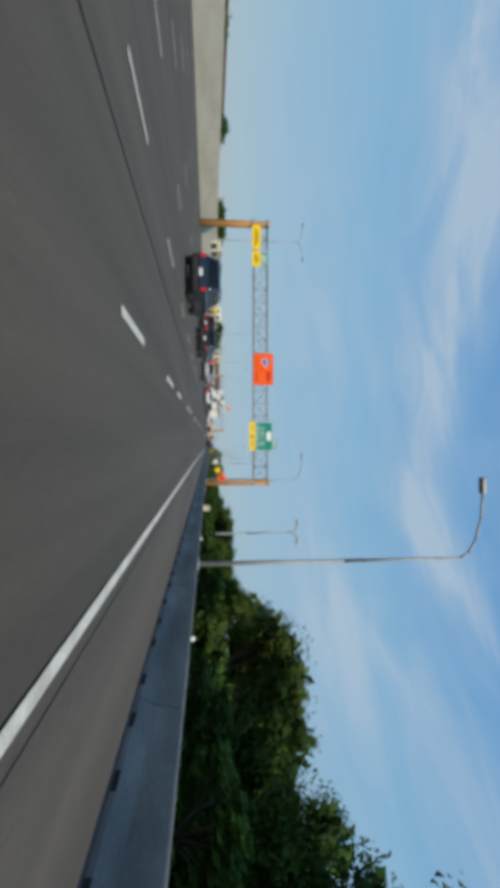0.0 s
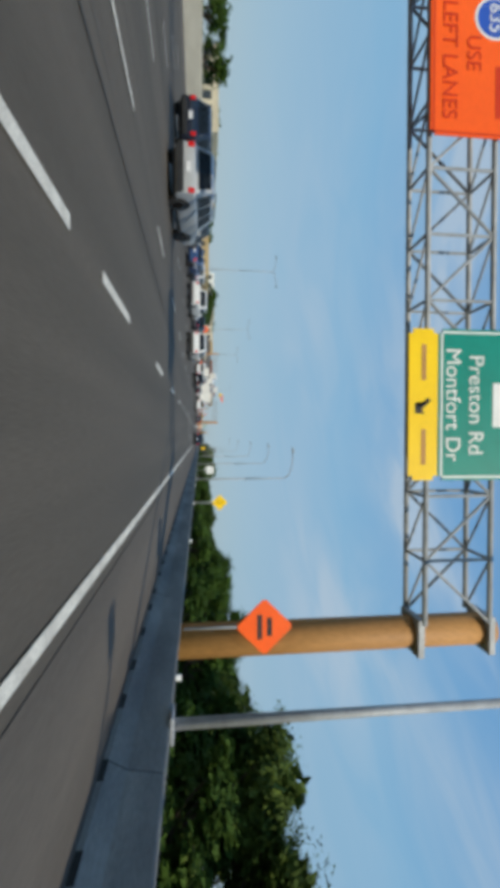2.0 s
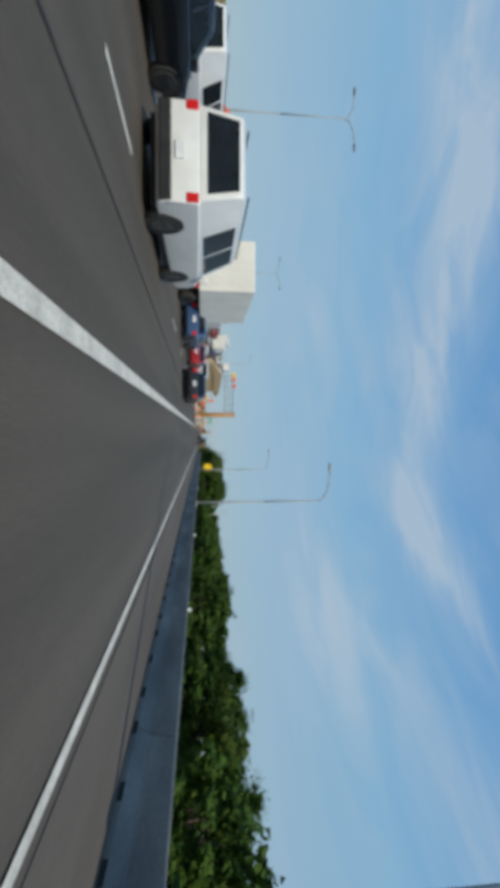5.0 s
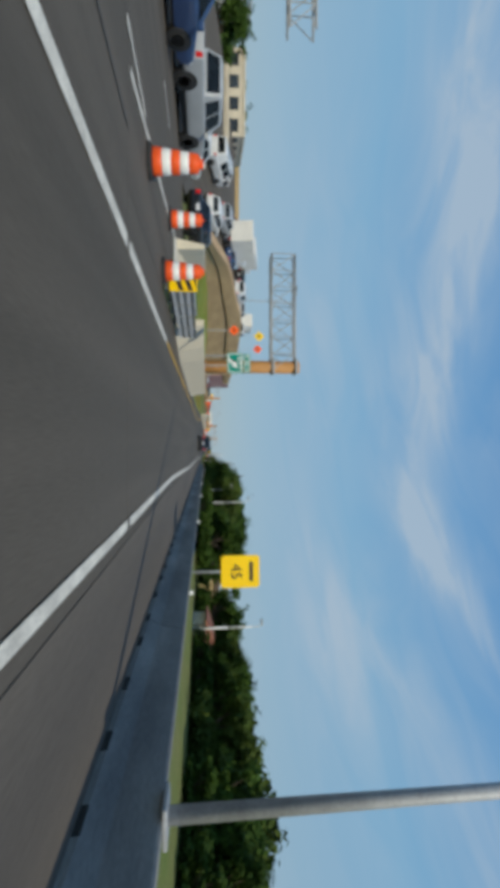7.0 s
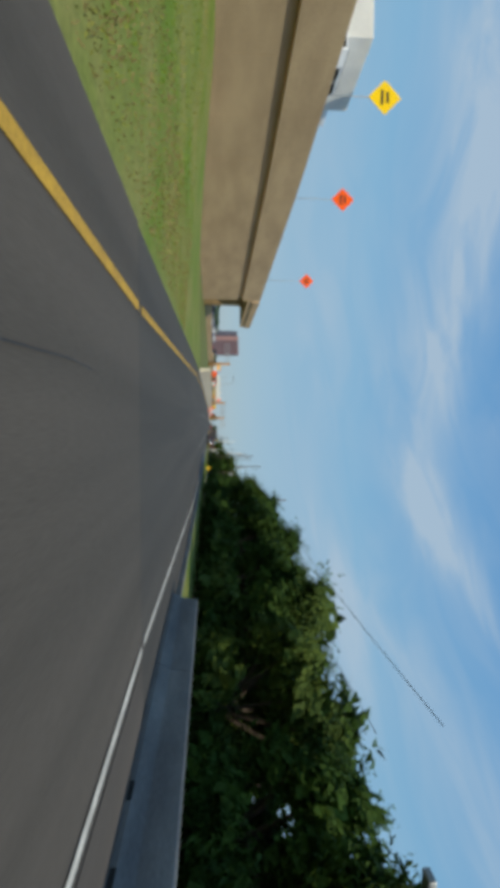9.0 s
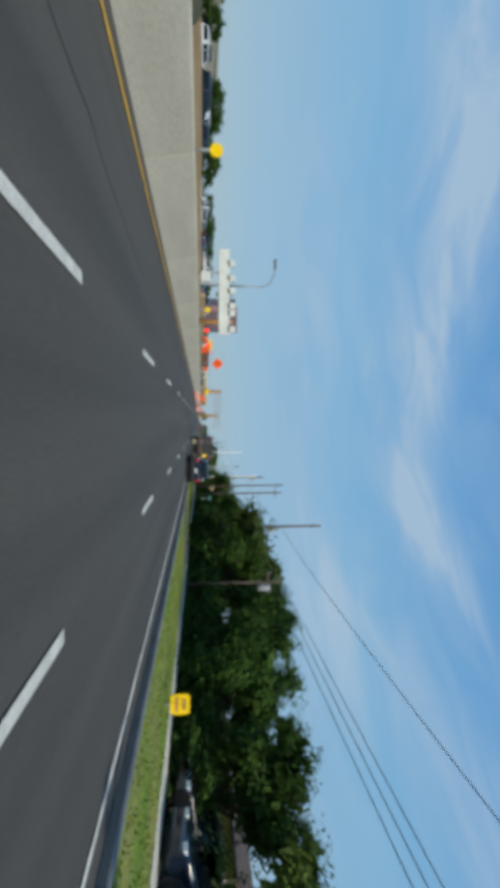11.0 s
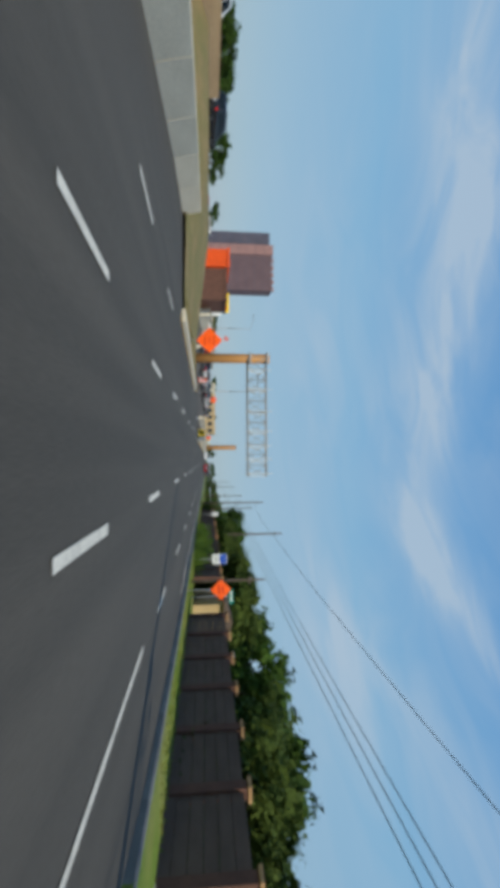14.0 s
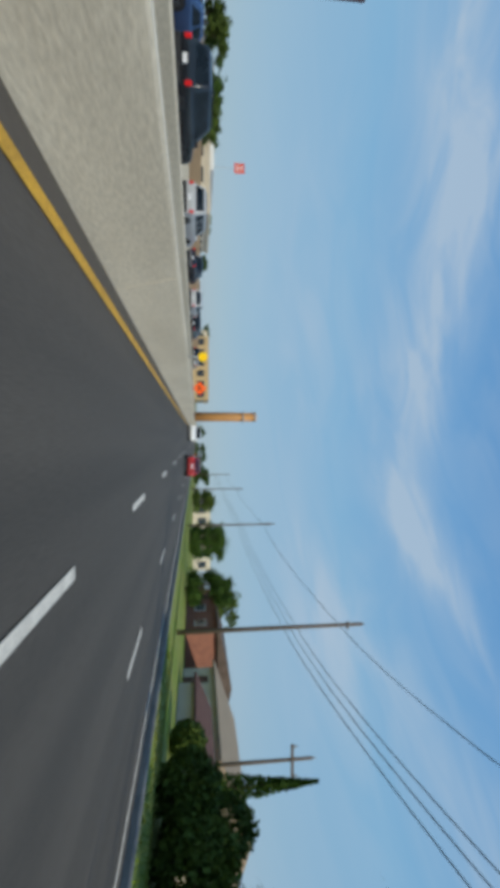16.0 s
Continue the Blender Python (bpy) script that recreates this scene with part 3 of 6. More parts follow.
def retaining_wall():
    root = thing("retaining_wall", "brown concrete retaining wall with a recessed band and parapet", "wall", kind="structure")
    y = 226.6
    while y < 324:
        e = y + 4.7
        for name, lo, hi, out, material in (("wall_panel", 0.0, 0.60, 0.0, RETAIN), ("shadow_band", 0.60, 0.68, -0.35, RETAIN), ("parapet", 0.68, 1.0, 0.12, RETAIN)):
            bm = new_bm()
            a = [(WALL_X(y) + out, y + 0.01), (WALL_X(e) + out, e - 0.01), (WALL_X(e) - 0.8, e - 0.01), (WALL_X(y) - 0.8, y + 0.01)]
            lows = [bm.verts.new((px, py, lo * WALL_TOP(py) - (0.3 if lo == 0 else 0))) for px, py in a]
            tops = [bm.verts.new((px, py, hi * WALL_TOP(py))) for px, py in a]
            bm.faces.new(lows[::-1])
            bm.faces.new(tops)
            for i in range(4):
                bm.faces.new((lows[i], lows[(i + 1) % 4], tops[(i + 1) % 4], tops[i]))
            part(name, bm, material, root)
        y = e


retaining_wall()


def raised_freeway():
    bm = new_bm()
    rows = []
    for i in range(24):
        y = 212.02 + i * 5
        z = max(0.0, WALL_TOP(y) - 1.05)
        rows.append([bm.verts.new((x, y, z + d)) for x, d in ((-46, 0), (WALL_X(y) - 0.7, 0), (WALL_X(y) - 0.7, -0.5), (-46, -0.5))])
    for a, b in zip(rows, rows[1:]):
        for i in range(4):
            bm.faces.new((a[i], a[(i + 1) % 4], b[(i + 1) % 4], b[i]))
    bm.faces.new(rows[0][::-1])
    bm.faces.new(rows[-1])
    solid("freeway_raised", bm, ASPHALT, "grey asphalt freeway climbing behind the retaining wall", "road", kind="structure")


raised_freeway()


def overpass():
    """The freeway goes on over a cross street: deck, parapet and round columns."""
    root = thing("overpass", "brown concrete freeway bridge on round columns", "bridge", kind="structure")
    bm = new_bm()
    box(bm, -46, -19.6, 326.5, 346, 6.7, 7.55)
    part("deck", bm, RETAIN, root)
    bm = new_bm()
    box(bm, -19.9, -19.4, 326.5, 346, 7.55, 8.6)
    part("parapet", bm, RETAIN, root)
    for yy in (336,):
        for xx in (-22, -30, -38):
            bm = new_bm()
            lathe(bm, [(0.75, -0.2), (0.75, 5.8), (1.3, 6.7)], 16, (xx, yy, 0))
            part("column", bm, RETAIN, root)


overpass()
# embankment wall of the freeway beyond the bridge, low and brown, seen over the barrier
bm = new_bm()
prism_y(bm, [(-24.6, -0.2), (-24.6, 1.0), (-24.4, 1.2), (-24.0, 1.2), (-23.9, -0.2)], 346, 415)
solid("wall_far", bm, RETAIN, "low brown concrete wall beside the freeway", "wall", kind="structure")
bm = new_bm()
prism_y(bm, [(-24.6, -0.2), (-24.6, 1.75), (-24.4, 1.95), (-24.0, 1.95), (-23.9, -0.2)], 415.02, 458)
solid("wall_far", bm, RETAIN, "brown concrete wall of the raised freeway", "wall", kind="structure")


def grass_bank():
    bm = new_bm()
    rows = []
    for i in range(13):
        y = 449 + i * 20.9 / 12
        row = []
        for j in range(11):
            x = -5.95 - 1.78 * j
            rise = 1.15 * max(0.0, min(1.0, (-x - 8.2) / 9.0)) ** 0.9 * min(1.0, (470.5 - y) / 5, (y - 448.5) / 4)
            row.append(bm.verts.new((x, y, 0.11 + rise + (0.05 * noise.noise(Vector((x * 0.4, y * 0.4, 3))) if j > 1 else 0))))
        rows.append(row)
    for a, b in zip(rows, rows[1:]):
        for j in range(10):
            bm.faces.new((a[j], a[j + 1], b[j + 1], b[j])).smooth = True
    solid("grass_bank", bm, DRY, "dry brown grass bank beside the kerb", "grass", kind="structure")


grass_bank()
sheet("access_road", lambda y: -70.0, lambda y: -30.0, 440, 640, 0.03, ASPHALT, "grey asphalt road and parking areas far off", "road", thick=0.1)
sheet("freeway_raised", lambda y: -46.0, lambda y: -24.62, 346.1, 415, 0.25, ASPHALT, "grey asphalt freeway running behind the low brown wall", "road", thick=0.5)
sheet("freeway_raised", lambda y: -46.0, lambda y: -24.62, 415.02, 476, 1.0, ASPHALT, "grey asphalt freeway running above the brown wall", "road", thick=1.2)
bm = new_bm()
prism_y(bm, [(-24.6, -0.2), (-24.6, 1.4), (-24.4, 1.58), (-24.0, 1.58), (-23.9, -0.2)], 530, 760)
solid("wall_far", bm, RETAIN, "low brown concrete wall beyond the parallel ramp", "wall", kind="structure")


WORN_INK = mat("worn_brown_ink", (0.50, 0.30, 0.03), (0.40, 0.24, 0.03), 3, 0.6)
PALE_INK = mat("pale_grey_ink", (0.62, 0.62, 0.64), (0.54, 0.54, 0.56), 3, 0.6)


# ---- trees ----
def leaf_quad(bm, c, size, rng, small=False, out=None):
    d = Vector((rng.gauss(0, 1), rng.gauss(0, 1), rng.gauss(0, 1) + 0.4)).normalized()
    if out is not None:                                   # most leaves face outwards
        d = (d * 0.75 + out).normalized()
    u = d.orthogonal().normalized() * size
    v = d.cross(u) * 0.62
    bm.faces.new([bm.verts.new(c + p) for p in ((-u, v - u * 0.05, u * 0.9 - v * 0.5) if small else (-u, -v * 0.9 + u * 0.1, u, v))])


def tree(name, seed, height, width, low, label, leaf, clumps=420, per=32, size=0.102, inner=76):
    """A trunk with limbs and a crown of small leaves gathered in uneven clumps."""
    rng = random.Random(seed)
    root = thing(name, label, "tree")
    bm = new_bm()
    fork = height * 0.30
    tube(bm, (0, 0, -0.15), (rng.uniform(-.1, .1), rng.uniform(-.1, .1), fork), height * 0.035, height * 0.025, 8)
    tips = []
    for k in range(8):
        a = k * math.tau / 8 + rng.uniform(-.3, .3)
        r = width * rng.uniform(0.25, 0.42)
        mid = Vector((math.cos(a) * r * 0.5, math.sin(a) * r * 0.5, fork + height * rng.uniform(0.10, 0.22)))
        tip = Vector((math.cos(a) * r, math.sin(a) * r, height * rng.uniform(0.45, 0.85)))
        tube(bm, (0, 0, fork * rng.uniform(0.6, 1.0)), mid, height * 0.016, height * 0.011, 6)
        tube(bm, mid, tip, height * 0.011, height * 0.004, 6)
        tips.append(tip)
    part("trunk", bm, BARK, root)
    lobes = [(t, width * rng.uniform(0.16, 0.27)) for t in tips]
    lobes += [(Vector((rng.uniform(-.15, .15) * width, rng.uniform(-.15, .15) * width, height * rng.uniform(0.62, 0.86))), width * rng.uniform(0.16, 0.24)) for _ in range(4)]
    lobes += [(Vector((math.cos(a) * width * 0.33, math.sin(a) * width * 0.33, height * low + width * 0.14)), width * 0.25) for a in (0.3, 1.2, 2.1, 3.0, 3.9, 4.8, 5.7)]
    bm = new_bm()
    for i in range(clumps):
        c, r = lobes[i % len(lobes)]
        d = Vector((rng.gauss(0, 1), rng.gauss(0, 1), rng.gauss(0, 0.9))).normalized()
        at = c + d * r * rng.uniform(0.3, 1.06)
        for _ in range(per):
            leaf_quad(bm, at + Vector((rng.gauss(0, .2), rng.gauss(0, .2), rng.gauss(0, .15))) * (width / 5), size * rng.uniform(0.6, 1.25), rng, True, d)
    for c, r in lobes:                                    # shaded inner foliage that closes the crown
        for _ in range(inner):
            d = Vector((rng.gauss(0, 1), rng.gauss(0, 1), rng.gauss(0, 1))).normalized()
            leaf_quad(bm, c + d * r * rng.uniform(0.2, 0.72), width * 0.055 * rng.uniform(0.7, 1.3), rng)
    part("crown", bm, leaf, root)
    return root


TREES = [tree("tree", 11, 6.0, 5.2, 0.06, "leafy green broadleaf tree growing beside the road", LEAF),
         tree("tree", 12, 6.0, 4.4, 0.10, "dense dark green tree behind the barrier", LEAF),
         tree("tree", 13, 6.0, 5.8, 0.05, "wide green tree with sunlit leaves", LEAF_LIGHT),
         tree("tree", 14, 6.0, 4.8, 0.22, "open green tree with gaps in the crown", LEAF, clumps=360),
         tree("tree", 15, 6.0, 5.4, 0.06, "distant green broadleaf tree", LEAF, 170, 14, 0.24, 40),
         tree("tree", 16, 6.0, 5.0, 0.08, "distant rounded green tree", LEAF_LIGHT, 170, 14, 0.24, 40)]
for k, o in enumerate(TREES):
    o.matrix_basis = pose(15 + 2 * k, -9 - 2 * k, 0, 0, 0, 40 * k)
ROW_H = table((-10, 6.6), (3, 6.6), (10.5, 6.0), (14, 5.4), (16, 5.0), (21, 5.3), (23.4, 5.3), (26, 4.6), (29, 4.1), (35, 3.8), (40, 3.7), (47, 3.9), (53, 4.0), (63, 4.0), (68, 3.8), (78, 3.8), (84, 2.7), (90, 2.6), (95, 2.9), (105, 2.8), (115, 3.1), (150, 3.2), (180, 2.9), (191, 2.7),
              (192, 4.9), (236, 5.0), (237.5, 4.0), (240.7, 6.3), (247, 5.4), (251, 4.8), (253, 5.4), (257, 6.0), (266, 7.3), (282, 8.6), (300, 8.2), (330, 6.6),
              (345, 6.6), (364, 8.6), (385, 8.0), (402, 7.6), (415, 5.4), (435, 5.6), (445, 5.0), (455, 5.6), (470, 5.8), (476, 6.2), (480, 5.0), (486, 4.9), (490, 5.4), (496, 6.4), (500, 7.2), (512, 8.2), (520, 5.4), (700, 6.0))
rng = random.Random(5)


def plant(x, y, h, k=None, squash=1.0):
    src = TREES[(rng.randrange(3) if abs(x) < 15 else rng.randrange(4, 6)) if k is None else k]
    o = copy_thing(src, pose(x, y, -0.1, 0, 0, rng.uniform(0, 360)))
    s = h / 6.0
    o.scale = (s * squash * rng.uniform(0.9, 1.15), s * squash * rng.uniform(0.9, 1.15), s)
    return tagged(o, group="roadside trees")


y = -4.0
while y < 300:                                            # the row behind the long barrier
    low = ROW_H(y) < 4
    if 96 < y < 115:
        y = 115.5
    back = 10.5 if 192 < y < 237 else 0.0
    plant(rng.uniform(10.5, 12.5) + back, y, ROW_H(y) * rng.uniform(0.86, 1.12), squash=1.15 if low else 1.05)
    y += rng.uniform(2.6, 3.8) * (1.0 if low else 1.15)
y = -2.0
while y < 300:
    if 107 < y < 133:
        y = 133.5
    plant(rng.uniform(15, 21) + (8 if 184 < y < 240 else 0), y, ROW_H(y) * rng.uniform(1.0, 1.25) * (0.85 if 222 < y < 262 else 1.0))
    y += rng.uniform(4.0, 6.0)
for k in range(40):                                       # an even belt of trees set back from the exit
    y = 186 + 1.7 * k
    plant(rng.uniform(21, 25), y, rng.uniform(4.2, 4.7) if y < 221 else rng.uniform(4.9, 5.5), rng.randrange(3), squash=1.1)
for x, y, h in ((23.2, 229.0, 5.2), (24.2, 231.6, 5.4), (22.8, 234.2, 5.1), (15.5, 253.0, 5.5), (17.0, 257.0, 6.2), (18.5, 262.0, 6.6)):
    plant(x, y, h, 1, squash=1.1)
for k in range(22):
    if not 9 < k < 14:
        o = plant(rng.uniform(18.5, 20.5), 190 + 2.7 * k, rng.uniform(1.6, 2.3), 4, squash=1.7)
        o.name = "bush"
        tagged(o, "low dark green bush growing beside the road", "bush", "low roadside bushes")
for y in (*range(-6, 94, 4), *range(117, 190, 5), *range(240, 262, 4), 341, 344, 347, 351, 354, 357, 360, 363, 366):        # low growth that hides the trunks
    o = plant(rng.uniform(7.6, 9.2) + (3.4 if y > 300 else 0), y + rng.uniform(-1, 1), rng.uniform(1.5, 2.3) * (1.3 if 110 < y < 228 else 1.0), 4, squash=1.7 if not 110 < y < 228 else 1.4)
    o.name = "bush"
    tagged(o, "low dark green bush growing beside the road", "bush", "low roadside bushes")
for x, y, h in ((10.4, 103.2, 3.4), (12.4, 104.6, 3.8), (9.6, 284, 8.5), (9.2, 291, 9.5), (10, 298, 9.0), (9.0, 305, 9.5), (10.2, 312, 8.6), (13.2, 342, 5.8), (12.8, 346, 6.0), (13.4, 350, 6.7), (15, 338, 6.0), (15.5, 345, 5.8), (13.6, 353, 7.0), (14.2, 358, 8.4), (12.6, 362, 8.4), (12.4, 367, 9.0), (15, 371, 9.0), (13.5, 377, 7.6), (15.5, 384, 7.4), (13.6, 388, 8.6), (14, 398, 7.2), (13, 403, 8.0), (12.6, 406.5, 6.6),
                (14.5, 421, 4.6), (15.2, 424.2, 4.4), (13.2, 427, 5.2), (16, 432, 6.0), (13.4, 437, 5.6)):
    plant(x, y, h, rng.randrange(3))
y = 440
while y < 512:                                            # behind the brown wall
    if 448.5 < y < 467.5:
        y = 468.5
    plant(rng.uniform(12.2, 14.5), y, ROW_H(y) * rng.uniform(0.86, 1.08), squash=1.05)
    y += rng.uniform(2.3, 3.4)
for x, y, h in ((13.8, 513.6, 4.4), (27, 526, 4.4), (14.6, 469.5, 6.4), (12.6, 471, 6.0), (13.4, 474, 6.4), (17.8, 462.5, 6.8), (19, 458.5, 7.4), (21, 460, 8.0), (22, 466, 8.6), (20.5, 454, 7.5), (19.5, 473, 8.0), (23, 471, 8.4), (14, 545, 5.0), (19, 555, 6.4), (15, 570, 5.8), (20, 590, 7), (15, 610, 6), (18, 640, 7), (14, 330, 6.0), (17, 320, 7), (13.5, 311, 6.4)):
    plant(x, y, h)
far = []                                                  # place, height and spread of every tree in the far woods
for k in range(22):                                       # far side of the freeway
    far.append((-46 - 16 * rng.random(), -20 + k * 12 + rng.uniform(-3, 3), rng.uniform(3.6, 5.6), 1.3))
for k in range(16):
    far.append((-52 - 26 * rng.random(), 300 + k * 23 + rng.uniform(-5, 5), rng.uniform(4.0, 6.5), 1.3))
for k in range(18):
    far.append((-48 - 8 * rng.random(), 372 + k * 8.0 + rng.uniform(-3, 3), rng.uniform(4.0, 5.2), 1.3))
for k in range(16):                                       # tall trees beyond the raised freeway
    far.append((-52 - 6 * rng.random(), 228 + k * 6.5, rng.uniform(6.5, 8.5), 1.1))
far += [(x, y, h, 1.3) for x, y, h in ((-6, 900, 9), (8, 880, 9), (14, 820, 8), (20, 760, 8), (16, 700, 7), (-30, 760, 8), (-44, 700, 7))]


def far_woods():
    """Trees too far off to be told apart, joined into one wood."""
    root = thing("far_woods", "distant belt of green broadleaf trees beyond the freeway", "woods", kind="stuff")
    for name, material in (("trunk", BARK), ("crown", LEAF)):
        bm = new_bm()
        for i, (x, y, h, squash) in enumerate(far):
            src = [c for c in TREES[4 + i % 2].children if c.name.startswith(name)][0]
            start = len(bm.verts)
            bm.from_mesh(src.data)
            bm.verts.ensure_lookup_table()
            k = h / 6.0
            m = pose(x, y, -0.1, 0, 0, 77 * i) @ Matrix.Diagonal((k * squash, k * squash, k, 1))
            for v in bm.verts[start:]:
                v.co = m @ v.co
        part(name, bm, material, root)


far_woods()
for x, y, h in ((-38, 545, 4.4), (-43, 551, 5.0), (-37, 557, 4.2), (-41, 563, 4.4), (-47, 570, 5.0), (-35, 577, 3.8)):
    plant(x, y, h, 5, squash=1.2)


def shrub(x, y, s, seed):
    r = random.Random(seed)
    bm = new_bm()
    for i in range(95):
        c = Vector((r.gauss(0, 0.3), r.gauss(0, 0.45), abs(r.gauss(0.25, 0.2))))
        for _ in range(14):
            leaf_quad(bm, c + Vector((r.gauss(0, .08), r.gauss(0, .08), r.gauss(0, .07))), 0.05, r)
    for k in range(5):
        tube(bm, (0, 0, -0.05), (r.uniform(-.3, .3), r.uniform(-.4, .4), 0.4), 0.015, 0.008, 5)
    o = solid("shrub", bm, LEAF_SHRUB, "bright green shrub growing at the foot of a wall", "shrub", pose(x, y, 0.1), "shrubs by the wall")
    o.scale = (s, s, s)


for k in range(9):
    shrub(7.9 + 0.5 * rng.random(), 463.5 + k * 1.35, rng.uniform(1.3, 1.9), 100 + k)


def cypress(x, y, h, w, seed):
    """A narrow upright conifer: one leader and many small upswept sprays."""
    r = random.Random(seed)
    root = thing("cypress", "narrow dark green conifer beside the road", "tree", pose(x, y, 0))
    bm = new_bm()
    tube(bm, (0, 0, -0.1), (0, 0, h * 0.9), 0.09, 0.02, 8)
    part("trunk", bm, BARK, root)
    bm = new_bm()
    for i in range(2600):
        z = h * (0.08 + 0.92 * r.random())
        rad = w * min(1.0, (h - z) / h * 1.5 + 0.05) * min(1.0, 0.5 + z / h * 2) * math.sqrt(r.random())
        a = r.uniform(0, math.tau)
        leaf_quad(bm, Vector((rad * math.cos(a), rad * math.sin(a), z)), 0.085, r)
    part("crown", bm, LEAF, root)


def round_bush(x, y, w, h, seed):
    """A clipped, rounded bush of small leaves on short stems."""
    r = random.Random(seed)
    root = thing("bush", "rounded dense green bush on the grass", "bush", pose(x, y, 0.05), "round bushes")
    bm = new_bm()
    for k in range(6):
        tube(bm, (0, 0, -0.1), (r.uniform(-.3, .3) * w, r.uniform(-.3, .3) * w, h * 0.6), 0.025, 0.012, 5)
    part("stems", bm, BARK, root)
    bm = new_bm()
    for i in range(3400):
        d = Vector((r.gauss(0, 1), r.gauss(0, 1), r.gauss(0, 1))).normalized()
        d *= (0.72 + 0.28 * r.random()) * (1 + 0.16 * noise.noise(d * 2.2 + Vector((seed, 0, 0))))
        leaf_quad(bm, Vector((d.x * w / 2, d.y * w / 2, h * 0.5 + d.z * h * 0.5)), 0.075 if i % 3 else 0.13, r)
    part("crown", bm, LEAF_LIGHT, root)


cypress(12.4, 518, 5.5, 0.5, 3)
for i, (x, y, w, h) in enumerate(((9.8, 514.6, 2.2, 1.8), (11.8, 515.6, 2.2, 2.9), (10.6, 513.2, 2.4, 2.2), (12.6, 521, 1.6, 1.5))):
    round_bush(x, y, w, h, 40 + i)


# ---- lamp posts, gantries, signs ----
def lamp_post(x, y, z, height, arm, label, both=False, group="street lamps", material=STEEL, r=0.085):
    root = thing("street_lamp", label, "street lamp", pose(x, y, z), group)
    bm = new_bm()
    box(bm, -0.2, 0.2, -0.2, 0.2, 0, 0.05)
    soften(bm, 0.012, 1)
    part("base_plate", bm, material, root)
    bm = new_bm()
    tube(bm, (0, 0, 0.05), (0, 0, height * 0.5), r, r * 0.8, 12)
    tube(bm, (0, 0, height * 0.5), (0, 0, height - 0.9), r * 0.8, r * 0.6, 12)
    part("pole", bm, material, root)
    for s in ((-1, 1) if both else (-1,)):
        bm = new_bm()
        pts = [Vector((s * arm * (1 - math.cos(a * math.pi / 2)), 0, height - 0.9 + 0.9 * math.sin(a * math.pi / 2))) for a in (0, .25, .5, .75, 1)]
        for a, b in zip(pts, pts[1:]):
            tube(bm, a, b, 0.05, 0.045, 8)
        part("arm", bm, material, root)
        bm = new_bm()
        box(bm, min(s * arm, s * (arm + 0.6)), max(s * arm, s * (arm + 0.6)), -0.15, 0.15, height - 0.08, height + 0.08)
        soften(bm, 0.04, 2)
        part("lamp_head", bm, STEEL_DARK, root)
    return root


for y in (9.0, 43.1, 80.9, 104.7, 129, 160, 193.6):
    lamp_post(BARRIER + 0.3, y, 0.75, 9.5 if y == 80.9 else 10.6, 2.4, "tall galvanised street lamp standing on the barrier")
lamp_post(7.8, 31.4, -0.1, 8.7, 0.5, "double-headed galvanised lamp behind the barrier", True)
for y in (18, 60, 119, 165, 205):
    lamp_post(-29.35, y, 1.35, 13.5, 2.2, "tall double-armed street lamp on the far barrier", True, r=0.08)
lamp_post(8.0, 262, -0.1, 5.2, 0.3, "short pale lamp post among trees", group="", material=WHITE_POLE)
lamp_post(9.2, 255.5, -0.1, 7.4, 0.3, "tall pale lamp post beyond the barrier", False, group="", material=WHITE_POLE)
lamp_post(17.7, 231.5, -0.1, 6.4, 0.1, "slim white pole beside a small house", group="", material=WHITE_POLE, r=0.13)
lamp_post(8.9, 186.6, -0.1, 3.0, 0.1, "short white pole behind the barrier", group="", material=WHITE_POLE, r=0.07)
lamp_post(-22.0, 262, WALL_TOP(262) - 1.05, 10.0, 2.0, "street lamp on the raised freeway", group="")
lamp_post(-26.0, 520, 0, 10.5, 2.4, "tall thin street lamp beyond the barrier", group="")
lamp_post(-9.9, 498, 0, 9.0, 2.0, "tall thin street lamp behind the barrier", group="")
lamp_post(-9.2, 356.4, 0, 6.0, 1.2, "street lamp behind the pale barrier", group="")


def cabinet(x, y, w, h, label):
    root = thing("utility_cabinet", label, "cabinet", pose(x, y, -0.1))
    bm = new_bm()
    box(bm, -w / 2, w / 2, -w / 2, w / 2, 0, h)
    soften(bm, 0.03, 2)
    part("body", bm, STUCCO_CREAM, root)
    bm = new_bm()
    box(bm, -w / 2 - 0.05, w / 2 + 0.05, -w / 2 - 0.05, w / 2 + 0.05, h, h + 0.1)
    soften(bm, 0.03, 2)
    part("lid", bm, STUCCO_CREAM, root)


cabinet(5.8, 32.5, 0.40, 1.16, "cream masonry pillar with a rounded cream cap")


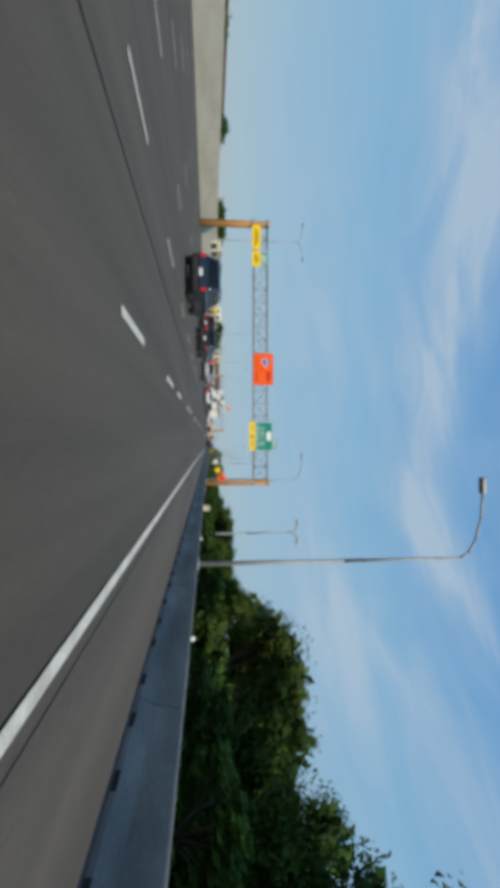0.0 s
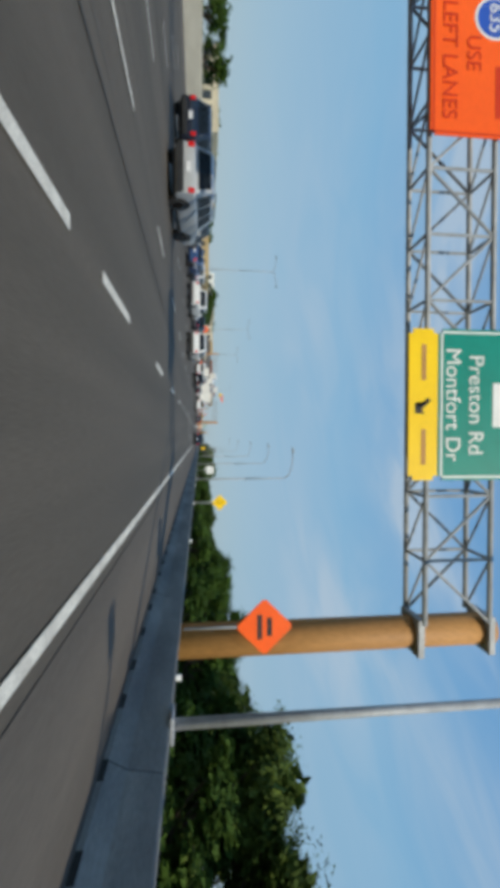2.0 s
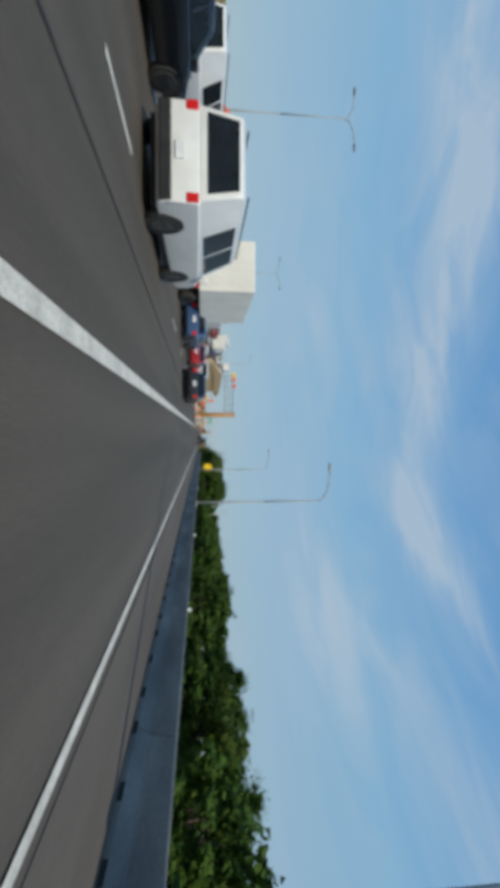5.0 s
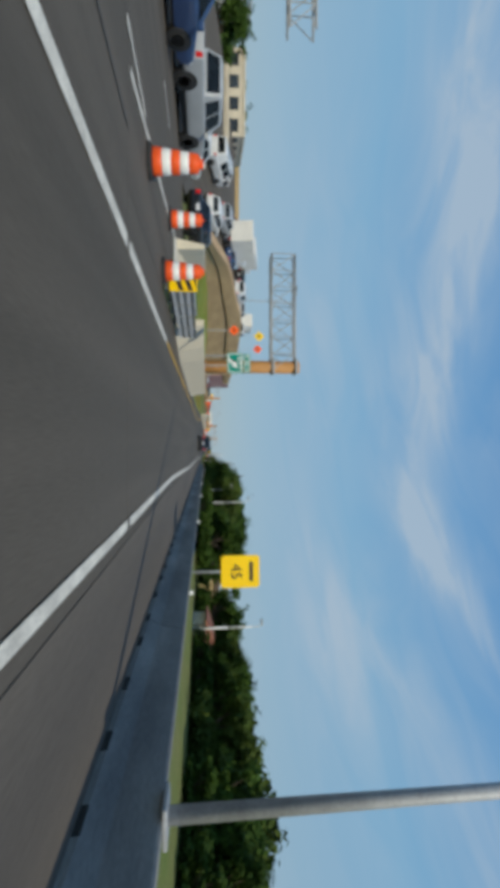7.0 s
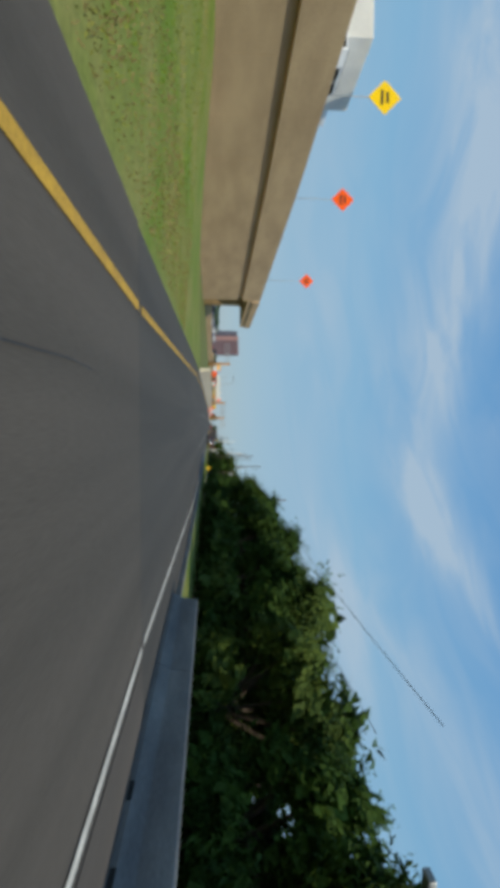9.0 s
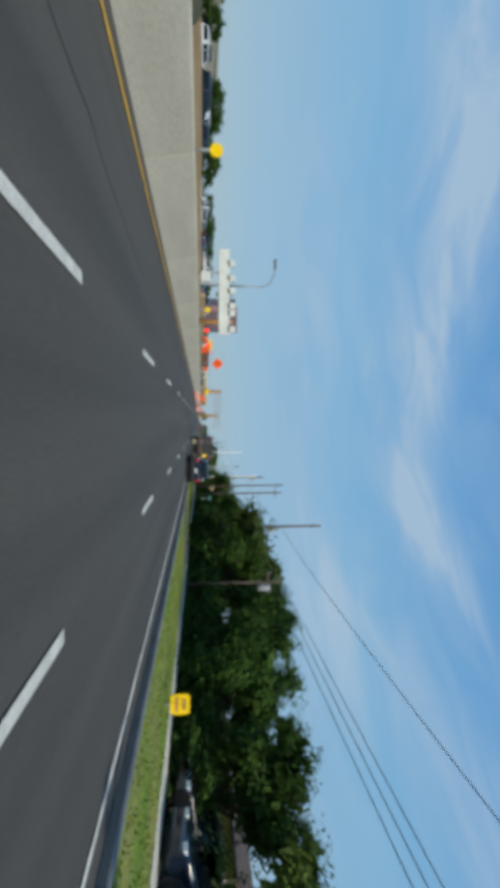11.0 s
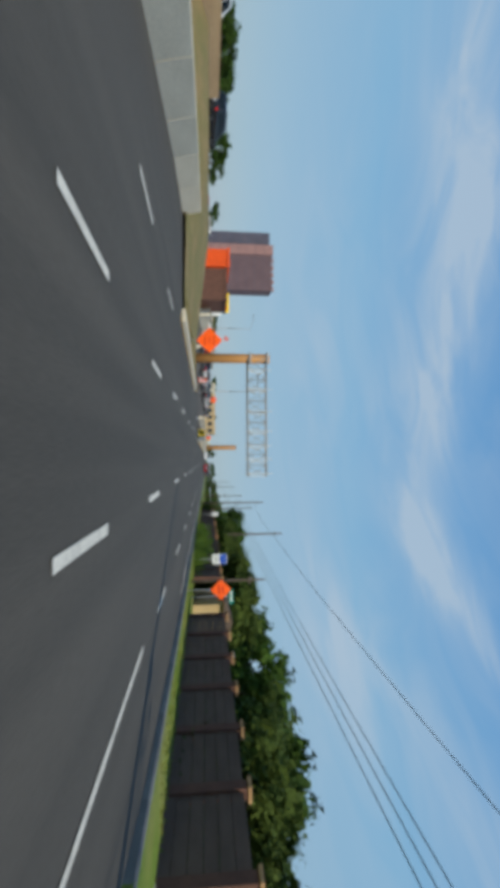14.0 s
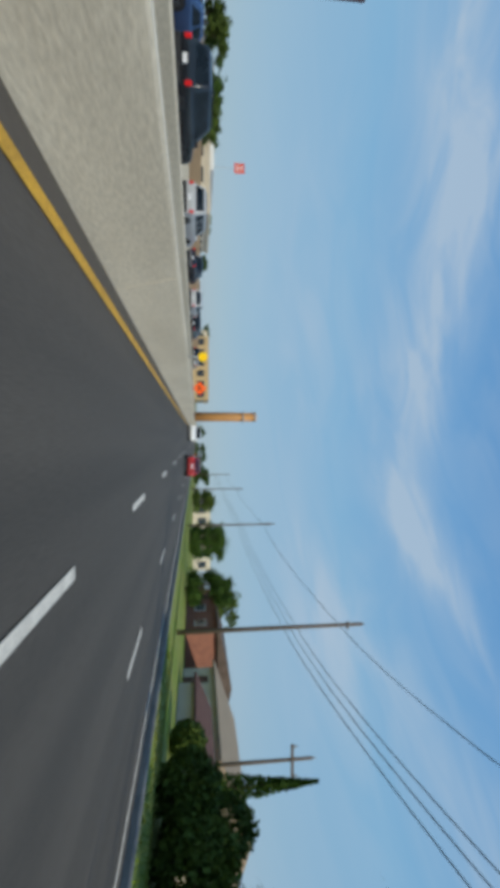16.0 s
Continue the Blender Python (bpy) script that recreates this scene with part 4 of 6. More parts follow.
def truss(root, x0, x1, y, z0, z1, depth, panels, bar=0.055):
    """Four chords with posts and diagonals, each panel's bracing one part."""
    corners = [(y + s * depth / 2, z) for s in (-1, 1) for z in (z0, z1)]
    for cy, cz in corners:
        bm = new_bm()
        tube(bm, (x0, cy, cz), (x1, cy, cz), bar * 1.2, seg=8)
        part("chord", bm, STEEL, root)
    w = (x1 - x0) / panels
    def bar_part(p, q, r):
        bm = new_bm()
        tube(bm, p, q, r, seg=6)
        part("brace", bm, STEEL_DARK if len(root.children) % 4 == 1 else STEEL, root)

    for k in range(panels):
        a, b = x0 + k * w, x0 + (k + 1) * w
        for s in (-1, 1):
            cy = y + s * depth / 2
            bar_part((a, cy, z0), (a, cy, z1), bar * 0.7)
            lo, hi = (z0, z1) if (k + (s > 0)) % 2 else (z1, z0)
            bar_part((a, cy, lo), (b, cy, hi), bar * 0.7)
        for cz in (z0, z1):
            bar_part((a, y - depth / 2, cz), (a, y + depth / 2, cz), bar * 0.7)
            bar_part((a, y - depth / 2, cz), (b, y + depth / 2, cz), bar * 0.6)


def post(root, x, y, z0, top, r=0.33):
    bm = new_bm()
    lathe(bm, [(r, z0), (r * 0.97, top - 0.02), (r * 0.9, top)], 20, (x, y, 0))
    part("post", bm, TAN_POST, root, "tan painted steel column")
    for z in (top - 2.1, top - 0.35):
        bm = new_bm()
        box(bm, x - r - 0.06, x + r + 0.06, y - r - 0.12, y + r + 0.06, z, z + 0.16)
        soften(bm, 0.015, 1)
        part("bracket", bm, STEEL, root)


def plate(root, name, x0, x1, z0, z1, y, material, label, border=None, radius=0.10):
    """A sign face with rounded corners, a border and stiffeners behind."""
    bm = new_bm()
    box(bm, x0, x1, y, y + 0.03, z0, z1)
    bmesh.ops.recalc_face_normals(bm, faces=bm.faces)
    es = [e for e in bm.edges if abs(e.verts[0].co.y - e.verts[1].co.y) > 0.01]
    bmesh.ops.bevel(bm, geom=es, offset=radius, segments=4, affect="EDGES")
    p = part(name, bm, material, root, label)
    if border:
        bm = new_bm()
        t, g = 0.045, 0.05
        for a, b, c, d in ((x0 + g, x1 - g, z0 + g, z0 + g + t), (x0 + g, x1 - g, z1 - g - t, z1 - g), (x0 + g, x0 + g + t, z0 + g, z1 - g), (x1 - g - t, x1 - g, z0 + g, z1 - g)):
            box(bm, a, b, y - 0.006, y - 0.002, c, d)
        part("border", bm, border, p)
    bm = new_bm()
    for u in (0.25, 0.75):
        xx = x0 + (x1 - x0) * u
        box(bm, xx - 0.04, xx + 0.04, y + 0.03, y + 0.12, z0 + 0.1, z1 - 0.1)
    part("stiffener", bm, SIGN_BACK, p)
    return p


def bars(parent, x0, x1, z0, z1, y, rows, material, fill=0.55):
    """Writing too small to read, as plain bars."""
    h = (z1 - z0) / rows
    for k in range(rows):
        bm = new_bm()
        w = (x1 - x0) * (1.0 if k % 2 == 0 else 0.72)
        c = (x0 + x1) / 2
        zc = z0 + h * (k + 0.5)
        box(bm, c - w / 2, c + w / 2, y - 0.006, y - 0.002, zc - h * fill / 2, zc + h * fill / 2)
        part("text_bar", bm, material, parent)


def gantry_entry():
    gy = 47.0
    g = thing("sign_gantry", "steel truss gantry on tan columns with road signs", "gantry")
    post(g, 4.88, gy, -0.1, 8.3, 0.39)
    post(g, -25.6, gy, -0.1, 8.3, 0.42)
    truss(g, -25.5, 4.55, gy, 6.35, 7.95, 1.0, 20)
    f = gy - 0.75
    # green and yellow sign over the exit lane
    s = plate(g, "exit_sign", -2.25, 1.15, 6.5, 8.5, f, SIGN_G, "green guide sign with white lettering", SIGN_W)
    letters("Preston Rd", 0.50, SIGN_W, s, pose(-0.55, f - 0.012, 7.38))
    letters("Montfort Dr", 0.50, SIGN_W, s, pose(-0.55, f - 0.012, 6.83))
    bm = new_bm()
    box(bm, -1.05, -0.05, f - 0.008, f - 0.003, 7.8, 8.35)
    part("route_panel", bm, SIGN_W, s)
    t = plate(g, "exit_tab", -0.45, 1.0, 8.52, 8.9, f, SIGN_G, "small green exit number tab", SIGN_W, 0.05)
    bars(t, -0.3, 0.85, 8.59, 8.83, f, 1, SIGN_W)
    w = plate(g, "lane_sign", -2.25, 1.15, 5.8, 6.48, f, SIGN_Y, "yellow lane sign with faded dark marks")
    bars(w, -1.9, -1.1, 6.05, 6.25, f, 1, TAN_POST)
    bars(w, 0.0, 0.8, 6.05, 6.25, f, 1, TAN_POST)
    bm = new_bm()
    pts = ((-0.16, 0.06), (0.05, -0.14), (-0.04, -0.23), (0.2, -0.23), (0.2, 0.0), (0.12, -0.08), (-0.09, 0.14))
    bm.faces.new([bm.verts.new((-0.55 + a, f - 0.008, 6.18 + b)) for a, b in pts])
    bmesh.ops.triangulate(bm, faces=bm.faces)
    part("arrow", bm, BLACK_INK, w)
    # orange detour sign
    o = plate(g, "work_sign", -10.25, -6.55, 6.25, 8.6, f, SIGN_O, "orange road work sign with a round blue badge", RED_INK)
    letters("3 LEFT LANES", 0.50, RED_INK, o, pose(-8.4, f - 0.012, 6.68))
    letters("USE", 0.48, RED_INK, o, pose(-8.4, f - 0.012, 7.24))
    bars(o, -8.15, -7.0, 7.75, 8.3, f, 1, RED_INK, 0.9)
    bm = new_bm()
    tube(bm, (-9.2, f - 0.005, 7.75), (-9.2, f - 0.010, 7.75), 0.48, seg=20)
    part("badge_rim", bm, SIGN_W, o)
    bm = new_bm()
    tube(bm, (-9.2, f - 0.011, 7.75), (-9.2, f - 0.016, 7.75), 0.42, seg=20)
    part("badge", bm, SIGN_B, o)
    bm = new_bm()
    box(bm, -9.5, -8.9, f - 0.022, f - 0.017, 8.02, 8.12)
    part("badge_bar", bm, RED_INK, o)
    letters("635", 0.44, SIGN_W, o, pose(-9.2, f - 0.022, 7.75))
    # yellow signs over the far lanes
    for x0, x1 in ((-25.2, -22.4), (-22.2, -20.4)):
        q = plate(g, "lane_sign", x0, x1, 6.1, 7.1, f, SIGN_Y, "yellow lane sign")
        bars(q, x0 + 0.4, x1 - 0.4, 6.3, 6.9, f, 2, BLACK_INK, 0.4)
    q = plate(g, "guide_sign", -22.1, -20.6, 7.15, 8.0, f, SIGN_G, "small green guide sign", SIGN_W)
    bars(q, -21.9, -20.8, 7.3, 7.8, f, 2, SIGN_W)


gantry_entry()


def diamond_sign(x, y, z, d, material, label, marks=BLACK_INK, foot=None, rows=2, turned=True):
    root = thing("warning_sign", label, "road sign", pose(x, y, 0))
    bm = new_bm()
    box(bm, -d / 2, d / 2, -0.012, 0.012, -d / 2, d / 2)
    bmesh.ops.bevel(bm, geom=[e for e in bm.edges if abs(e.verts[0].co.y - e.verts[1].co.y) > 0.01], offset=0.05, segments=3, affect="EDGES")
    f = part("sign_face", bm, material, root, m=pose(0, 0, z, 0, 45 if turned else 0, 0))
    bm = new_bm()
    k = d * (0.30 if rows < 3 else 0.24)
    for i in range(rows):
        zz = (i - (rows - 1) / 2) * d * 0.24
        a = k * (1 - 0.25 * (i % 2))
        box(bm, -a, a, -0.02, -0.014, zz - d * (0.06 if rows < 3 else 0.035), zz + d * (0.06 if rows < 3 else 0.035))
    part("marking", bm, marks, root, m=pose(0, 0, z))
    bm = new_bm()
    tube(bm, (0, 0.05, foot if foot is not None else 0), (0, 0.05, z + d * 0.3), 0.035, seg=8)
    part("post", bm, STEEL, root)
    return root


diamond_sign(4.72, 67.7, 2.5, 0.77, SIGN_Y, "yellow diamond warning sign on a steel post behind the barrier", WORN_INK, -0.1, 3)
diamond_sign(4.35, 46.35, 2.58, 0.9, SIGN_O, "orange diamond work sign fixed beside the gantry column", BLACK_INK, 0.82, 2)
diamond_sign(-29.2, 165, 2.6, 1.5, SIGN_O, "large orange diamond work sign on the far barrier", BLACK_INK, 1.35)
diamond_sign(-27.3, 211, 1.6, 0.75, SIGN_O, "orange diamond work sign at the inner shoulder", BLACK_INK, 0.0)
diamond_sign(-29.3, 96, 2.6, 0.8, SIGN_Y, "yellow diamond sign on the far barrier", TAN_POST, 1.35)
diamond_sign(-6.9, 378.6, 3.0, 0.95, SIGN_O, "orange diamond work sign behind the barrier", BLACK_INK, 0.0, 3)
diamond_sign(-8.6, 399, 1.9, 0.6, SIGN_O, "orange diamond work sign far along the barrier", BLACK_INK, 0.0)
diamond_sign(-17.5, 424, 2.0, 0.8, SIGN_O, "orange diamond work sign beyond the barrier", BLACK_INK, 0.0)
diamond_sign(-6.0, 414.5, 2.2, 0.9, SIGN_Y, "yellow diamond lane sign above traffic drums", BLACK_INK, 1.0)
diamond_sign(5.0, 413.3, 2.62, 0.82, SIGN_Y, "yellow diamond merge sign on the grass verge", BLACK_INK, 0.0)
diamond_sign(-6.8, 455.8, 1.3, 1.15, SIGN_O, "large orange diamond work sign on dry grass", RED_INK, 0.0, 3)
diamond_sign(-7.6, 490.5, 2.0, 0.7, SIGN_O, "orange diamond work sign beyond the gore", RED_INK, 0.0, 2)
diamond_sign(7.6, 452.5, 1.9, 0.8, SIGN_O, "orange work sign in front of the brown wall", RED_INK, 0.0, 2)
for x, y, z in ((-21.4, 283.5, 12.0), (-21.5, 297, 13.2), (-21.6, 322, 15.0)):
    diamond_sign(x, y, z, 1.5, SIGN_O if y > 290 else SIGN_Y, "diamond work sign on the raised freeway", BLACK_INK, WALL_TOP(y) - 1.07)


def board_sign(x, y, z, w, h, material, label, words="", rows=3, ink=BLACK_INK, foot=-0.1, posts=1, size=0.4):
    root = thing("road_sign", label, "road sign", pose(x, y, 0))
    bm = new_bm()
    box(bm, -w / 2, w / 2, -0.012, 0.012, z - h / 2, z + h / 2)
    bmesh.ops.bevel(bm, geom=[e for e in bm.edges if abs(e.verts[0].co.y - e.verts[1].co.y) > 0.01], offset=0.05, segments=3, affect="EDGES")
    f = part("sign_face", bm, material, root)
    if words:
        letters(words, size, ink, f, pose(0, -0.02, z - h * 0.12))
        bars(f, -w * 0.3, w * 0.3, z + h * 0.2, z + h * 0.36, -0.012, 1, ink, 0.6)
    else:
        bars(f, -w * 0.36, w * 0.36, z - h * 0.38, z + h * 0.38, -0.012, rows, ink, 0.42)
    for k in range(posts):
        bm = new_bm()
        px = 0 if posts == 1 else (-w * 0.35, w * 0.35)[k]
        tube(bm, (px, 0.05, foot), (px, 0.05, z + h * 0.3), 0.035, seg=8)
        part("post", bm, STEEL, root)
    return root


board_sign(4.98, 100.9, 2.55, 1.06, 1.04, SIGN_W, "white square regulatory sign with grey lettering", rows=3, ink=PALE_INK)
board_sign(4.75, 203.6, 2.25, 1.03, 1.22, SIGN_Y, "yellow ramp speed sign behind the barrier", "45", size=0.5)
two_tone = board_sign(8.2, 463.0, 2.1, 0.75, 1.1, SIGN_W, "white and blue sign board on a steel post", rows=3, ink=SIGN_BACK)
bm = new_bm()
box(bm, -0.36, 0.36, -0.026, -0.02, 2.14, 2.62)
part("blue_panel", bm, SIGN_B, two_tone, "blue upper panel")
board_sign(8.5, 494.8, 2.3, 0.55, 0.85, SIGN_W, "small pale sign board beside the brown wall", rows=2, ink=STEEL)
board_sign(7.6, 338.8, 0.58, 0.6, 0.55, SIGN_Y, "small yellow sign on the grass verge", rows=2, ink=TAN_POST)
board_sign(10.2, 389, 2.3, 0.9, 0.3, SIGN_G, "green street name sign on a post", rows=1, ink=SIGN_W)
board_sign(8.8, 455.3, 2.6, 0.9, 0.25, SIGN_G, "green street name sign near the wall", rows=1, ink=SIGN_W)
board_sign(-33, 525, 5.1, 4.3, 1.4, SIGN_Y, "yellow roadside board on two posts", rows=1, ink=SIGN_O, posts=2)
board_sign(-31.5, 524, 3.1, 3.4, 1.8, SIGN_W, "white roadside board on two posts", rows=2, ink=SIGN_BACK, posts=2)


def cantilever(name, px, gy, x0, x1, z0, z1, panels, label):
    g = thing(name, label, "gantry")
    post(g, px, gy, -0.1, z1 + 0.35, 0.49)
    truss(g, x0, x1, gy, z0, z1, 0.9, panels)
    return g


cantilever("sign_gantry", -5.15, 224, -13.7, -4.9, 6.1, 7.9, 7, "cantilever truss on a tan column with an exit sign")


def gore_sign(x, y):
    """A green exit sign with a number tab above it, on two posts in the gore."""
    root = thing("exit_sign", "green exit sign with white lettering on two steel posts", "road sign", pose(x, y, 0))
    p = plate(root, "sign_face", -0.55, 0.55, 2.28, 3.12, 0, SIGN_G, "green sheet with a white border", SIGN_W, 0.05)
    letters("EXIT", 0.34, SIGN_W, p, pose(0, -0.014, 2.92))
    bm = new_bm()
    bm.faces.new([bm.verts.new((a * 0.42, -0.012, 2.58 + b * 0.42)) for a, b in ((-0.6, -0.45), (-0.35, -0.6), (0.25, 0.05), (0.45, -0.2), (0.55, 0.55), (-0.2, 0.45), (0.02, 0.25))])
    bmesh.ops.triangulate(bm, faces=bm.faces)
    part("arrow", bm, SIGN_W, p)
    q = plate(root, "number_tab", -0.5, 0.5, 3.16, 3.52, 0, SIGN_G, "green exit number tab", SIGN_W, 0.04)
    letters("21", 0.27, SIGN_W, q, pose(0, -0.014, 3.34))
    for xx in (-0.4, 0.12):
        bm = new_bm()
        tube(bm, (xx, 0.16, 0.0), (xx, 0.16, 3.45), 0.035, seg=8)
        part("post", bm, STEEL, root)


gore_sign(-3.62, 213.6)
diamond_sign(-8.4, 226, 3.4, 0.6, SIGN_O, "orange diamond work sign near the exit gantry", BLACK_INK, 0.0)
g3 = cantilever("sign_gantry", -9.8, 474.4, -9.8, 2.31, 5.28, 7.19, 11, "bare steel cantilever truss on a tan column")
for xx in (-8.53, -6.58, -4.33, -2.3, -0.8, 0.55, 2.01):  # lamp brackets on the truss
    bm = new_bm()
    tube(bm, (xx, 473.95, 5.02), (xx, 473.95, 7.72), 0.041, seg=6)
    tube(bm, (xx + 0.26, 473.95, 5.62), (xx + 0.26, 473.95, 7.19), 0.037, seg=6)
    tube(bm, (xx, 473.95, 7.19), (xx + 0.26, 473.95, 7.19), 0.037, seg=6)
    tube(bm, (xx, 473.95, 5.62), (xx + 0.26, 473.95, 5.62), 0.037, seg=6)
    box(bm, xx - 0.09, xx + 0.09, 473.42, 473.95, 5.32, 5.4)
    part("lamp_bracket", bm, WHITE_POLE, g3)
cantilever("sign_gantry", -31.5, 216.4, -31.4, -24, 6.1, 7.7, 5, "far truss gantry on a tan column")
cantilever("sign_gantry", -22.9, 432, -30.3, -22.8, 6.2, 7.9, 5, "distant truss gantry on a tan column")
g6 = thing("sign_column", "bare tan steel column far down the road", "column")
post(g6, -3.2, 572, -0.1, 10.2, 0.7)
board_sign(-35, 562, 6.7, 1.3, 1.3, RED_INK, "small red sign board on a tall post", rows=2, ink=SIGN_W)
diamond_sign(-5.2, 551, 1.5, 1.0, SIGN_O, "orange diamond work sign behind the tall barrier", BLACK_INK, 0.0)


# ---- traffic drums and crash cushions ----
def drum(m):
    root = thing("traffic_drum", "orange and white traffic drum on a black rubber base", "traffic drum", m, "traffic drums")
    z, r = 0.10, 0.27
    for k in range(5):
        h = 0.18
        bm = new_bm()
        r1 = r - 0.018
        lathe(bm, [(r - 0.008, z), (r, z + 0.015), (r1 + 0.004, z + h - 0.015), (r1 - 0.006, z + h)], 18)
        part("band", bm, BARREL_O if k % 2 == 0 else SIGN_W, root)
        z += h
        r = r1
    bm = new_bm()
    lathe(bm, [(0.17, z), (0.16, z + 0.03), (0.06, z + 0.05)], 14)
    box(bm, -0.09, 0.09, -0.02, 0.02, z + 0.02, z + 0.11)
    part("handle", bm, BARREL_O, root)
    bm = new_bm()
    lathe(bm, [(0.36, 0.0), (0.36, 0.04), (0.29, 0.10)], 18)
    part("base", bm, RUBBER, root)
    return root


d0 = drum(pose(-4.6, 396.1, 0.0))
for x, y in ((-5.05, 198.5), (-6.35, 203.6), (-3.95, 201.5), (-4.4, 404.7), (-4.35, 409.8), (-2.65, 420.0), (-3.3, 426.0), (-4.3, 428), (-5.6, 431), (-8.8, 480.9), (-9.6, 487.0)):
    copy_thing(d0, pose(x, y, 0.0, 0, 0, 37 * x))


def crash_cushion(x, y, turn, length, arrow, label):
    root = thing("crash_cushion", label, "crash cushion", pose(x, y, 0, 0, 0, turn))
    n = 4
    w = length / n
    for k in range(n):
        for s in (-1, 1):                                 # corrugated fender panels
            bm = new_bm()
            prof = []
            for i in range(13):
                prof.append((s * (0.32 + 0.035 * k + 0.035 * math.cos(i * math.pi / 2)), 0.18 + i * 0.052))
            prof += [(px - s * 0.02, pz) for px, pz in prof[::-1]]
            prism_y(bm, prof, k * w + 0.1, (k + 1) * w + 0.28)
            part("fender_panel", bm, STEEL, root)
        bm = new_bm()
        box(bm, -0.28, 0.28, k * w + 0.1, k * w + 0.18, 0.0, 0.78)
        soften(bm, 0.01, 1)
        part("diaphragm", bm, STEEL_DARK, root)
    bm = new_bm()
    box(bm, -0.36, 0.36, 0.0, 0.07, 0.12, 0.92)
    soften(bm, 0.03, 2)
    nose = part("nose_panel", bm, SIGN_Y, root)
    if arrow:
        bm = new_bm()
        bm.faces.new([bm.verts.new((a, -0.006, 0.52 + b)) for a, b in ((-0.30, 0.30), (-0.10, 0.30), (0.22, 0.0), (-0.10, -0.30), (-0.30, -0.30), (0.02, 0.0))])
        bmesh.ops.triangulate(bm, faces=bm.faces)
        part("chevron", bm, BLACK_INK, nose)
    else:
        for k in range(3):
            bm = new_bm()
            zz = 0.30 + k * 0.26
            bm.faces.new([bm.verts.new((a, -0.006, b)) for a, b in ((-0.34, zz - 0.14), (-0.34, zz), (0.34, min(0.9, zz + 0.24)), (0.34, zz + 0.10))])
            part("hazard_bar", bm, BLACK_INK, nose)


crash_cushion(-4.0, 202.2, -3, 4.2, False, "grey steel crash cushion with a striped yellow nose")
crash_cushion(-2.5, 480.6, -3, 4.2, True, "grey steel crash cushion with a yellow chevron nose")


# ---- vehicles ----
def wheel(root, x, y, r, w):
    wh = thing("wheel", "", "", pose(x, y, r))
    for k in list(wh.keys()):                             # a part carries no tags of its own
        del wh[k]
    wh.parent = root
    bm = new_bm()
    s = 1 if x > 0 else -1
    prof = [(r * 0.62, -w / 2), (r * 0.92, -w / 2), (r, -w * 0.32), (r, w * 0.32), (r * 0.92, w / 2), (r * 0.62, w / 2)]
    lathe(bm, prof, 20)
    part("tyre", bm, RUBBER, wh, m=pose(0, 0, 0, 0, 90, 0))
    bm = new_bm()
    lathe(bm, [(r * 0.62, -w * 0.50), (r * 0.56, -w * 0.42), (r * 0.20, -w * 0.36), (r * 0.10, -w * 0.44), (0.001, -w * 0.44)], 20)
    lathe(bm, [(0.001, w * 0.44), (r * 0.10, w * 0.44), (r * 0.20, w * 0.36), (r * 0.56, w * 0.42), (r * 0.62, w * 0.50)], 20)
    for k in range(10):                                   # slim spokes a little proud of the dish
        a = k * math.tau / 10
        tube(bm, (math.cos(a) * r * 0.1, math.sin(a) * r * 0.1, s * w * 0.41), (math.cos(a) * r * 0.57, math.sin(a) * r * 0.57, s * w * 0.43), r * 0.045, r * 0.055, 5)
    part("rim", bm, RIM, wh, m=pose(0, 0, 0, 0, 90, 0))


SHAPES = {
    # length, width, belt height, roof height, wheel radius, lower outline, cabin outline (distance from the tail, height)
    "suv": (4.6, 1.86, 1.02, 1.70, 0.36, ((0.05, 0.34), (0.0, 0.55), (0.03, 1.02), (3.35, 1.04), (4.35, 0.92), (4.58, 0.72), (4.6, 0.42), (4.45, 0.30), (0.2, 0.28)), ((0.08, 1.0), (0.30, 1.62), (0.55, 1.70), (2.55, 1.68), (3.45, 1.02))),
    "sedan": (4.6, 1.80, 0.92, 1.44, 0.33, ((0.05, 0.32), (0.0, 0.52), (0.04, 0.94), (0.9, 0.97), (3.4, 0.92), (4.4, 0.78), (4.6, 0.6), (4.58, 0.36), (4.4, 0.24), (0.2, 0.24)), ((0.55, 0.93), (1.25, 1.38), (1.7, 1.44), (2.6, 1.42), (3.5, 0.92))),
    "van": (5.2, 1.98, 1.15, 2.05, 0.36, ((0.03, 0.34), (0.0, 0.55), (0.02, 1.15), (4.3, 1.12), (4.95, 1.0), (5.18, 0.75), (5.2, 0.42), (5.0, 0.3), (0.2, 0.28)), ((0.03, 1.12), (0.10, 1.98), (0.35, 2.05), (3.3, 2.03), (3.6, 1.95), (4.5, 1.1))),
    "pickup": (5.5, 1.98, 1.08, 1.80, 0.39, ((0.03, 0.42), (0.0, 0.62), (0.02, 1.10), (3.0, 1.10), (4.2, 1.10), (5.2, 1.02), (5.48, 0.85), (5.5, 0.48), (5.3, 0.36), (0.2, 0.38)), ((1.75, 1.06), (1.95, 1.74), (2.2, 1.80), (3.5, 1.78), (4.25, 1.08))),
}


